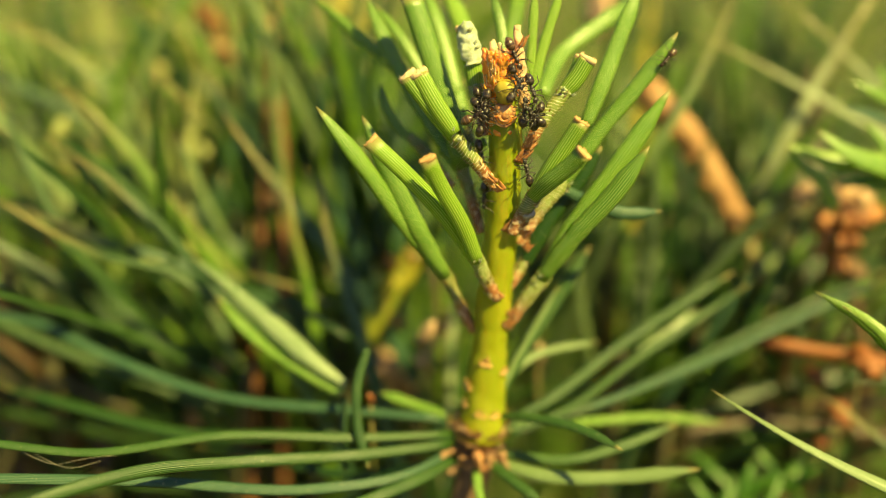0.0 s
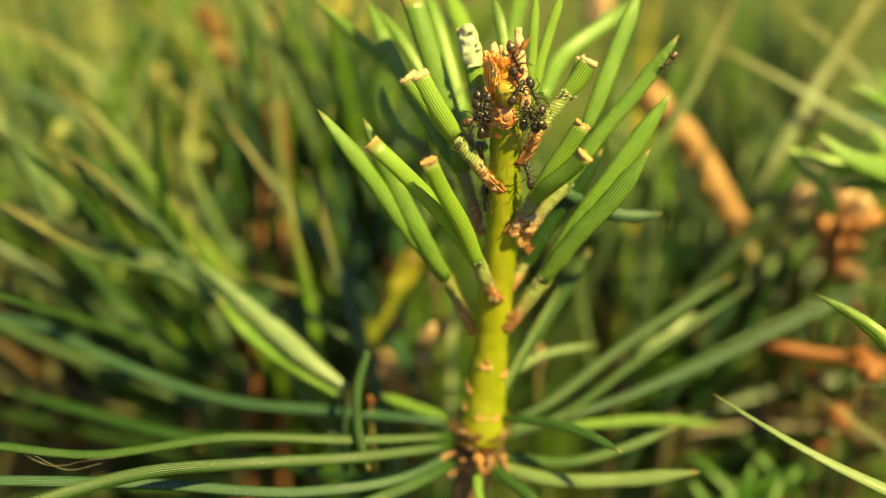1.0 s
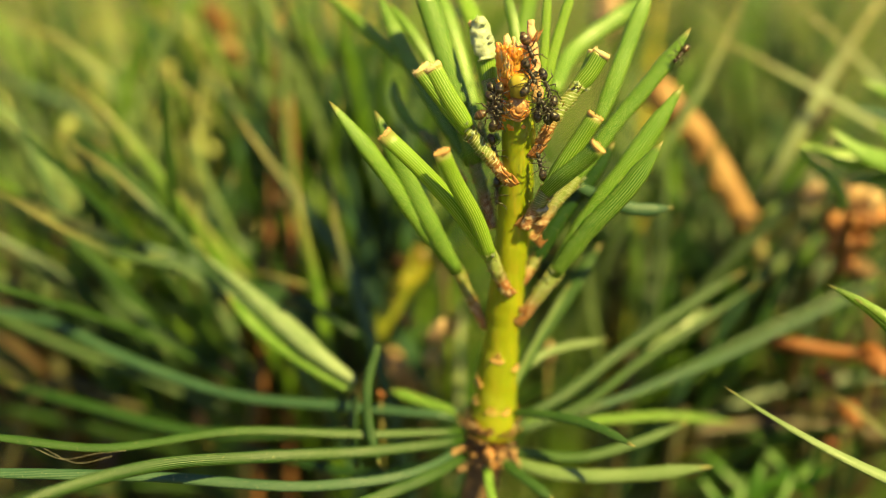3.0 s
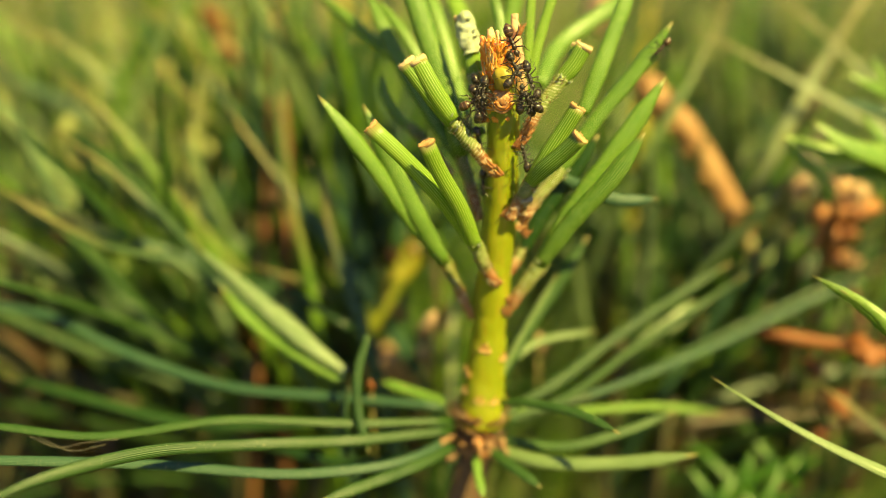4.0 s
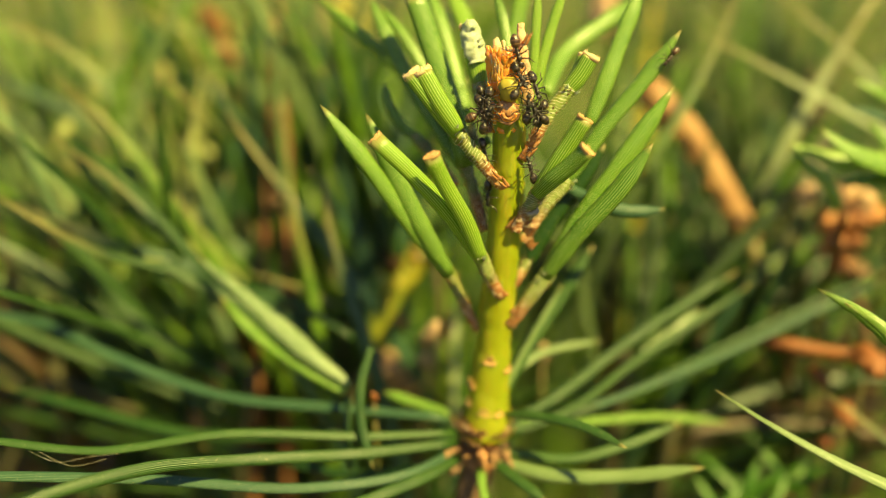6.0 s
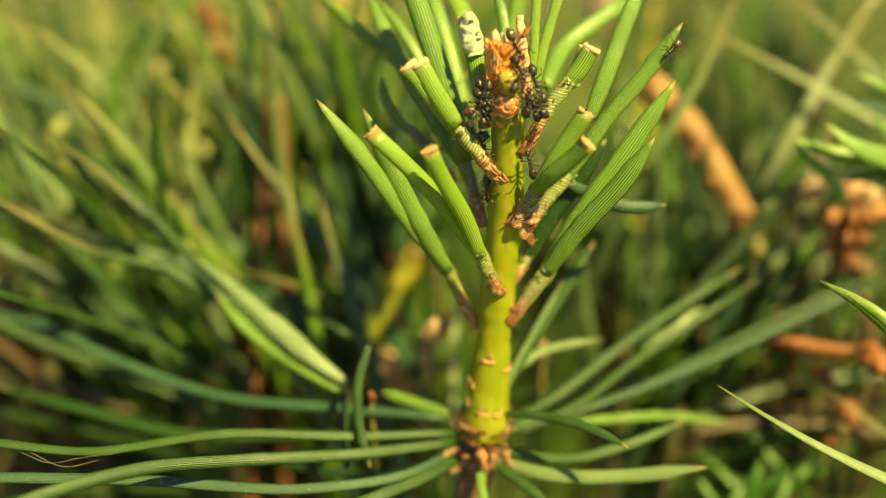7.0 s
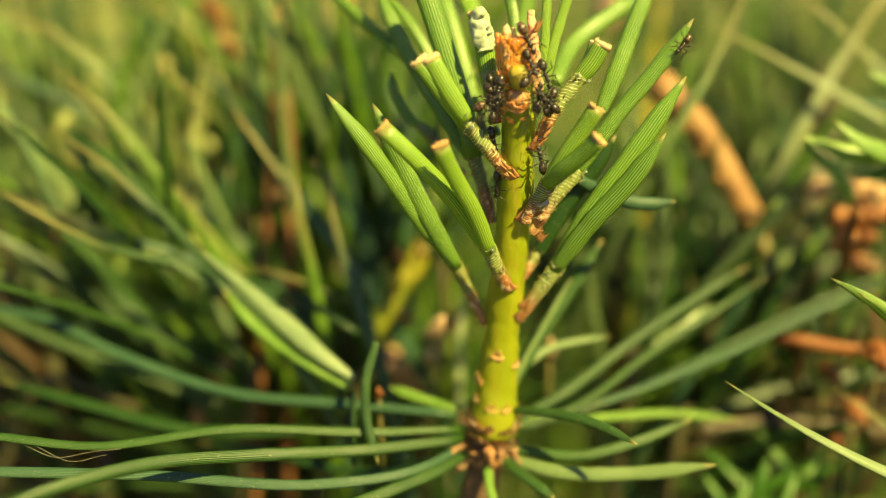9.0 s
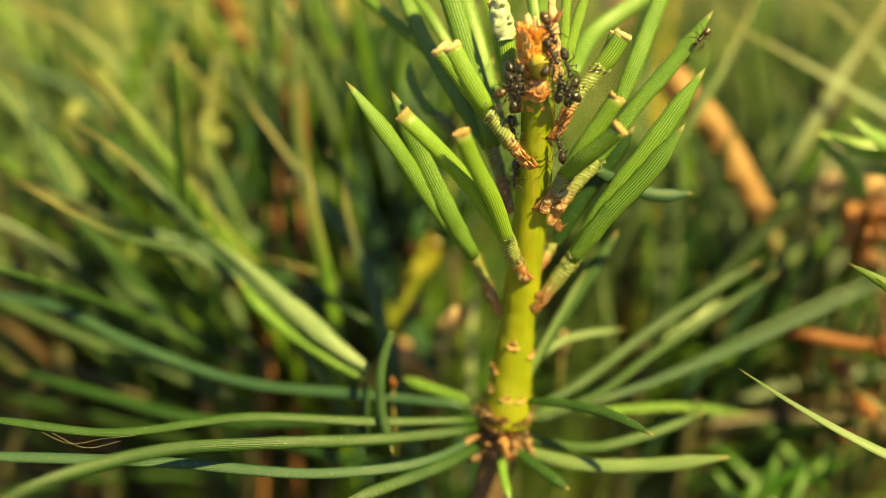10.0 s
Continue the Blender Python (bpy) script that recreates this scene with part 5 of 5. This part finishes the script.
def build_grass_stalks():
    for k, (pts, w, skin) in enumerate((
            (((40, 230, -3), (25.3, 160.5, 229.7), (30.6, 156.2, 246.4), (34.9, 153.4, 258.6), (40.0, 156.3, 266.4), (44.9, 161.3, 273.9), (50.0, 167.3, 283.7)), 1.9, PALE),
            (((120, 240, -3), (94.4, 164.6, 248.8), (67.0, 161.8, 263.8), (52.8, 162.5, 271.3), (40.5, 162.5, 276.9)), 3.4, DRY),
            (((50, 250, -3), (54.6, 170.3, 230.1), (59.7, 163.6, 257.4), (66.8, 166.5, 270.6), (75.6, 169.7, 284.4)), 6.4, DRY),
            (((115, 260, -3), (92.5, 174.1, 251.4), (74.0, 168.8, 268.2), (66.2, 169.3, 275.0), (58.0, 170.7, 281.5)), 4.2, DRY),
            (((40, 280, -3), (47.1, 147.2, 231.4), (54.3, 149.8, 241.6), (64.2, 152.7, 252.5), (68.7, 154.2, 257.9)), 1.6, TEAL),
            (((-90, 380, -3), (-101.5, 202.3, 241.0), (-84.3, 204.2, 262.8), (-71.2, 205.4, 274.3)), 2.2, GRASS),
            (((-100, 330, -3), (-56.2, 189.5, 241.1), (-71.4, 195.6, 265.5), (-90.6, 195.8, 274.4)), 2.9, GRASS),
            (((-70, 330, -3), (-50.0, 184.9, 246.0), (-59.2, 188.4, 263.4), (-76.2, 188.2, 267.9)), 2.4, GRASS),
            (((-60, 360, -3), (-46.1, 212.6, 251.1), (-55.5, 215.9, 268.1), (-69.5, 216.4, 277.8)), 3.8, GRASS),
            (((-50, 230, -3), (-42.4, 149.9, 246.6), (-51.2, 151.6, 259.1), (-59.4, 153.5, 268.0), (-63.5, 154.2, 271.4)), 2.3, GRASS),
            (((-40, 300, -3), (-39.7, 170.6, 225.3), (-48.7, 174.7, 244.5), (-54.8, 178.6, 257.8), (-67.0, 175.8, 255.8)), 2.1, LONG),
            (((-10, 330, -3), (-16.7, 190.7, 244.3), (-21.0, 195.2, 264.4), (-25.2, 197.9, 279.7)), 3.4, TEAL),
            (((20, 330, -3), (41.4, 196.5, 242.6), (42.1, 201.8, 263.2), (43.7, 204.5, 280.1)), 4.0, YELLOW),
            (((-62, 260, -3), (-37.0, 165.5, 248.5), (-41.1, 163.0, 263.5), (-47.1, 161.1, 266.4), (-50.2, 162.2, 271.9)), 1.9, LONG),
            (((-60, 290, -3), (-45.0, 183.0, 246.6), (-43.8, 173.1, 265.4), (-44.8, 172.0, 273.6), (-47.2, 172.1, 279.5)), 2.4, FRESH),
            (((-80, 280, -3), (-52.1, 196.8, 254.7), (-52.3, 190.2, 270.8), (-56.6, 187.9, 276.0), (-61.8, 187.0, 279.2)), 3.2, GRASS),
            (((-50, 215, -3), (-36.8, 151.5, 238.8), (-40.7, 148.4, 246.6), (-44.0, 147.7, 252.7), (-47.1, 148.2, 256.8)), 1.2, STRAW),
            (((-60, 200, -3), (-33.9, 138.1, 239.5), (-42.2, 139.4, 248.0), (-51.3, 141.5, 257.3), (-60.3, 143.2, 263.1)), 1.7, TEAL),
            (((-30, 220, -3), (-13.6, 146.9, 235.7), (-22.4, 147.8, 247.8), (-29.5, 149.5, 257.3), (-35.6, 151.9, 265.9)), 2.4, TEAL),
            (((-80, 210, -3), (-55.1, 161.1, 242.5), (-55.2, 150.1, 256.2), (-58.1, 150.6, 262.8)), 1.5, GRASS),
            (((-95, 190, -3), (-42.1, 146.7, 240.9), (-54.7, 144.6, 246.1), (-64.8, 144.5, 250.9), (-71.5, 144.6, 253.7)), 1.9, TEAL),
            (((-34, 200, -3), (-13.1, 139.4, 231.0), (-16.1, 141.1, 240.2), (-18.7, 143.4, 249.8), (-19.4, 146.1, 258.3)), 2.6, TEAL),
            (((-44, 205, -3), (-20.6, 141.0, 230.2), (-22.2, 143.4, 241.2), (-24.3, 145.7, 249.9), (-25.1, 147.5, 257.0)), 2.4, GRASS),
            (((-22, 215, -3), (-10.1, 171.8, 234.2), (-13.2, 173.2, 246.1), (-15.2, 176.4, 257.3)), 2.6, TEAL),
            (((-60, 205, -3), (-31.2, 136.3, 236.5), (-39.4, 136.6, 243.0), (-52.6, 136.0, 247.0), (-68.9, 139.2, 255.4)), 1.7, LONG),
            (((-40, 205, -3), (-13.5, 145.4, 232.2), (-18.0, 144.2, 234.8), (-26.0, 143.7, 239.1), (-33.3, 144.4, 240.8)), 1.5, LONG),
            (((-45, 215, -3), (-13.9, 151.3, 233.7), (-21.0, 150.8, 246.3), (-28.2, 151.9, 254.7), (-35.6, 155.0, 262.9)), 1.5, TEAL),
            (((-64, 220, -3), (-41.0, 154.8, 242.8), (-51.1, 153.1, 252.4), (-56.9, 154.5, 261.6), (-65.3, 157.8, 270.3)), 1.6, GRASS),
            (((-90, 300, -3), (-54.8, 168.6, 250.8), (-60.2, 169.1, 266.2), (-68.4, 169.9, 273.9), (-79.2, 171.0, 276.7)), 2.6, PALE),
            (((70, 170, -3), (75.3, 127.1, 212.6), (68.2, 127.3, 218.7), (62.2, 129.2, 223.5), (57.0, 130.4, 226.8)), 2.0, TEAL),
            (((-70, 300, -3), (-61.7, 163.5, 223.8), (-47.9, 175.7, 255.3), (-38.4, 183.6, 276.0)), 2.1, LONG))):
        thing = root("tall_grass", pts[0][:2] + (0,), "long arching grass blade, out of focus", "grass", "grass blades")
        thing["label"] = {"grass_straw": "pale dry grass blade, out of focus", "leaf_yellow": "yellowed grass blade, out of focus"}.get(skin.name, "long green grass blade, out of focus")
        part("blade", blade(pts, w, 0.25, seed=600 + k, twist=20, steps=30, point=0.35 if skin is DRY else 0.13), skin, thing)


def build_tufts():
    """Tufts of broad grass behind the shoot, sunlit and far out of focus."""
    for k, (x, y, count, skins, tall, spread) in enumerate((
            (-118, 250, 13, (GRASS, GRASS, STRAW), 235, 55), (-85, 320, 14, (GRASS, GRASS, LONG), 260, 70), (-170, 330, 14, (GRASS, STRAW, GRASS), 260, 70),
            (-40, 340, 12, (GRASS, LONG, GRASS), 245, 60), (-130, 430, 14, (GRASS, GRASS, STRAW), 280, 90), (-10, 400, 10, (LONG, GRASS), 240, 70),
            (60, 380, 10, (GRASS, LONG), 225, 70), (130, 380, 12, (GRASS, STRAW, LONG), 240, 70), (95, 300, 10, (LONG, DEEP, GRASS), 205, 50),
            (-45, 236, 12, (LONG, BROWN, TEAL, GRASS), 212, 26), (-18, 246, 12, (TEAL, LONG, BROWN), 214, 24), (-68, 256, 12, (GRASS, LONG, GRASS), 222, 28),
            (-75, 215, 10, (LONG, GRASS, DEEP), 205, 45), (-30, 520, 12, (GRASS, STRAW), 280, 120), (150, 520, 12, (GRASS, STRAW), 270, 120))):
        rnd = random.Random(1000 + k)
        tuft = root("grass_tuft", (x, y, 0), "tuft of broad sunlit grass blades, far out of focus", "grass", "grass tufts")
        for j in range(count):
            p = Vector((x + rnd.gauss(0, 9), y + rnd.gauss(0, 9), -3))
            h = tall * rnd.uniform(0.6, 1.0)
            lean = Vector((rnd.gauss(0, 1) * spread, rnd.gauss(0, 0.6) * spread, 0))
            pts = [p, p + lean * 0.2 + Vector((0, 0, h * 0.5)), p + lean * 0.6 + Vector((0, 0, h * 0.9)), p + lean * 1.25 + Vector((0, 0, h * 0.95))]
            part("blade", blade(pts, rnd.uniform(2.6, 5.0), 0.2, (rnd.gauss(0, 0.6), -1, 0.3), 40, 0.8, 0.4, 14, 1100 + j), skins[j % len(skins)], tuft)


# ---- ants ----
def ant(heading, at, back, seed, brown=False, size=1.0, curl=0.0):
    """A small ant, about 4.6 mm long, that looks along heading with its back towards back."""
    rnd = random.Random(seed)
    f = Vector(heading).normalized()
    side = Vector(back).cross(f).normalized()
    up = f.cross(side)
    m = Matrix((f, side, up)).transposed().to_4x4()
    m.translation = Vector(at) * MM
    body = new("ant")
    body.empty_display_size = 0.002
    body.matrix_basis = m
    tagged(body, "small brown-black ant on the resinous pine top" if brown else "small black ant in the cluster round the cut shoot", "ant", "ants on the shoot")

    def piece(name, data, skin, parent=body, at=(0, 0, 0), label=""):
        verts, faces, uv = data
        data = ([v * size for v in verts], faces, uv)
        ob = new(name, mesh_of(name, data, skin))
        ob.parent = parent
        ob.location = Vector(at) * MM * size
        if label:
            ob["label"] = label
        return ob
    shell = ANT_BROWN if brown else ANT_BLACK
    piece("thorax", joined(ball((0.45, 0, 0.05), (0.50, 0.36, 0.38), (0, 8, 0), 0.06, seed), ball((-0.15, 0, 0.06), (0.48, 0.32, 0.34), (0, -8, 0), 0.06, seed + 1), ball((-0.62, 0, 0.0), (0.38, 0.28, 0.30)), ball((-0.96, 0, 0.10), (0.14, 0.20, 0.28))), shell)
    gaster = piece("gaster", joined(ball((-0.80, 0, curl * 0.2), (0.95, 0.66, 0.60), (0, 0, 0), 0.10, seed, 14, 18), ball((-1.42, 0, curl * 0.3), (0.40, 0.30, 0.28), (0, 0, 0), 0.05, seed)), AMBER_GASTER if brown else GASTER, at=(-1.02, 0, 0.1), label="rounded hind body with pale seams")
    head = piece("head", joined(ball((0.40, 0, 0), (0.44, 0.40, 0.30), (0, 12, 0), 0.04, seed, 10, 14), ball((0.80, 0.12, -0.10), (0.2, 0.08, 0.06), (0, 20, -25)), ball((0.80, -0.12, -0.10), (0.2, 0.08, 0.06), (0, 20, 25))), shell, at=(0.88, 0, 0))
    for sgn in (1, -1):
        piece("eye", ball((0.42, sgn * 0.36, 0.12), (0.14, 0.08, 0.12), rings=6, cuts=8), ANT_EYE, head)
        bend = rnd.uniform(-0.25, 0.25)
        elbow = Vector((0.6, sgn * (0.75 + bend), 0.35))
        piece("antenna", joined(stalk([(0, 0, 0), elbow * 0.5 + Vector((0, 0, 0.05)), elbow], 0.08, 0.06, 0, 1, THIN, 4), stalk([elbow, elbow + Vector((0.45, sgn * (0.1 + bend), -0.15)), elbow + Vector((0.95, sgn * (bend - 0.1), -0.45))], 0.07, 0.10, 0, 1, THIN, 5)), shell, at=(1.45, sgn * 0.14, 0.12))
        for j, (x, ahead) in enumerate(((0.5, 0.9), (0.0, 0.05), (-0.45, -0.95))):
            ahead += rnd.uniform(-0.35, 0.35)
            lift = rnd.uniform(0.45, 0.8)
            hip = Vector((0, 0, 0))
            knee = Vector((ahead * 0.55, sgn * rnd.uniform(0.7, 0.95), lift))
            shin = Vector((ahead * 1.1, sgn * rnd.uniform(1.2, 1.6), rnd.uniform(-0.45, -0.1)))
            foot = shin + Vector((ahead * 0.5, sgn * 0.35, -0.12))
            piece("leg", joined(stalk([hip, knee * 0.55 + Vector((0, 0, 0.08)), knee], 0.23, 0.18, 0, 1, THIN, 4), stalk([knee, (knee + shin) / 2, shin], 0.18, 0.13, 0, 1, THIN, 4), stalk([shin, (shin + foot) / 2, foot], 0.13, 0.08, 0, 1, THIN, 3)), shell, at=(x, sgn * 0.24, -0.12))
    return body


def build_ants():
    out = []
    for k, (tail, head, depth_back, brown, size, curl) in enumerate((
            ((8.3, 120.6, 280.9), (9.7, 119.6, 277.9), (0.25, -1, 0.15), True, 0.95, 0.4),
            ((8.5, 118.5, 274.9), (9.9, 119.5, 276.9), (0.3, -1, 0.3), False, 0.84, 0),
            ((10.8, 120.2, 276.5), (11.7, 119.0, 273.9), (0.7, -1, 0.1), False, 0.86, 0),
            ((10.0, 118.3, 271.8), (10.3, 119.0, 274.6), (0.3, -1, 0.2), False, 0.86, 0),
            ((12.1, 118.5, 271.7), (10.3, 118.2, 273.5), (0.5, -1, 0.3), False, 0.84, 0),
            ((11.4, 118.9, 271.1), (10.6, 117.6, 273.7), (0.5, -1, 0.0), False, 0.84, 0),
            ((3.4, 119.0, 271.9), (5.5, 118.8, 273.0), (-0.4, -1, 0.4), True, 0.9, 0),
            ((5.5, 119.8, 274.5), (5.1, 118.5, 272.3), (-0.5, -1, 0.2), False, 0.86, 0),
            ((4.7, 118.7, 270.5), (5.5, 118.4, 273.1), (-0.3, -1, 0.1), False, 0.84, 0),
            ((4.4, 121.4, 274.6), (5.3, 119.8, 272.7), (-0.8, -1, 0.1), False, 0.82, 0),
            ((8.7, 119.8, 277.7), (9.8, 118.8, 275.8), (0.6, -1, 0.2), False, 0.84, 0),
            ((4.1, 120.1, 273.7), (5.8, 118.3, 271.8), (-0.6, -1, 0.1), False, 0.84, 0),
            ((12.2, 119.5, 273.2), (11.0, 117.8, 271.0), (0.8, -1, 0.1), False, 0.84, 0),
            ((30.1, 127.2, 278.7), (28.4, 126.2, 277.1), (0.5, -1, 0.2), True, 0.7, 0),
            ((11.0, 118.4, 264.1), (10.4, 118.9, 266.6), (0.8, -0.7, 0.1), False, 0.84, 0),
            ((4.8, 121.4, 267.5), (5.3, 120.8, 265.3), (-0.9, -0.5, 0.1), False, 0.84, 0),
            ((5.5, 121.0, 262.0), (5.4, 120.7, 259.5), (-0.9, -0.5, 0.1), False, 0.84, 0))):
        a, b = Vector(tail), Vector(head)
        out.append(ant(b - a, (a + b) / 2, depth_back, 700 + k, brown, size, curl))
    return out


build_ground()
build_grass()
build_shoot()
build_neighbours()
build_dry_things()
SWAYING = build_foreground()
build_grass_stalks()
build_tufts()
ANTS = build_ants()


# ---- what moves ----
def sway(thing, seed, turn, shift):
    """An ant that shuffles on the spot: small turns and steps about its place."""
    rnd = random.Random(seed)
    home = thing.matrix_basis.copy()
    rows = []
    for k in range(11):
        r = lambda size: rnd.uniform(-size, size) if 0 < k else 0.0
        rows.append((k * 1.0, home @ pose(r(shift) * MM, r(shift) * MM, 0, r(turn), r(turn), r(turn))))
    walk(thing, rows)


def wave_part(piece, seed, turn):
    """A feeler or leg that stirs about its joint."""
    rnd = random.Random(seed)
    home = piece.matrix_basis.copy()
    walk(piece, [(k * 0.5, home @ pose(0, 0, 0, rnd.uniform(-turn, turn) * 0.5, rnd.uniform(-turn, turn) * 0.5, rnd.uniform(-turn, turn))) for k in range(21)])


# how far the air pushes the two twigs beside the shoot: seconds, mm to +x, mm up
BREEZE = (
    ((0.0, 0.0, 0.0), (0.5, -0.02, 0.08), (1.0, -0.01, 0.07), (1.5, -0.02, 0.08), (2.0, -0.15, 0.08), (2.75, -0.05, 0.3), (3.5, 0.11, 0.5), (4.0, 0.34, 0.05), (4.5, -0.16, -0.91), (5.0, -0.18, -0.36), (5.5, -0.04, -0.27),
     (6.25, -0.3, 0.2), (7.0, -0.5, 0.61), (7.5, -0.48, 0.87), (8.0, -0.65, 1.21), (8.5, -0.4, 0.34), (9.0, -0.4, 0.56), (9.5, -0.11, 1.26), (10.0, -0.23, 1.53)),
    ((0.0, 0.0, 0.0), (0.5, 0.0, 0.06), (1.0, 0.0, -0.05), (1.5, -0.02, -0.04), (2.0, -0.05, -0.1), (2.75, -0.1, -0.07), (3.5, -0.13, -0.03), (4.0, 0.3, -0.37), (4.5, 0.03, -0.9), (5.0, -0.08, -0.5), (5.5, -0.1, -0.41),
     (6.25, -0.2, -0.15), (7.0, -0.32, 0.13), (7.5, -0.29, 0.2), (8.0, -0.66, 0.46), (8.5, -0.44, 0.07), (9.0, -0.44, 0.2), (9.5, -0.65, 0.39), (10.0, -0.83, 0.73)),
)


def motions():
    for thing, gusts in zip(SWAYING, BREEZE):
        home = thing.matrix_basis.copy()
        walk(thing, [(t, pose(x * MM, 0.36 * up * MM, 0.93 * up * MM) @ home) for t, x, up in gusts])
    for k, body in enumerate(ANTS):
        sway(body, 900 + k, 3.0 if k else 6.0, 0.08 if k else 0.15)
        for j, piece in enumerate(body.children):
            if piece.name.startswith("antenna"):
                wave_part(piece, 950 + 10 * k + j, 22.0)
            elif piece.name.startswith("leg") and (j + k) % 3 == 0:
                wave_part(piece, 1300 + 10 * k + j, 9.0)
            elif piece.name.startswith("gaster"):
                wave_part(piece, 1600 + k, 8.0 if k == 0 else 4.0)


motions()
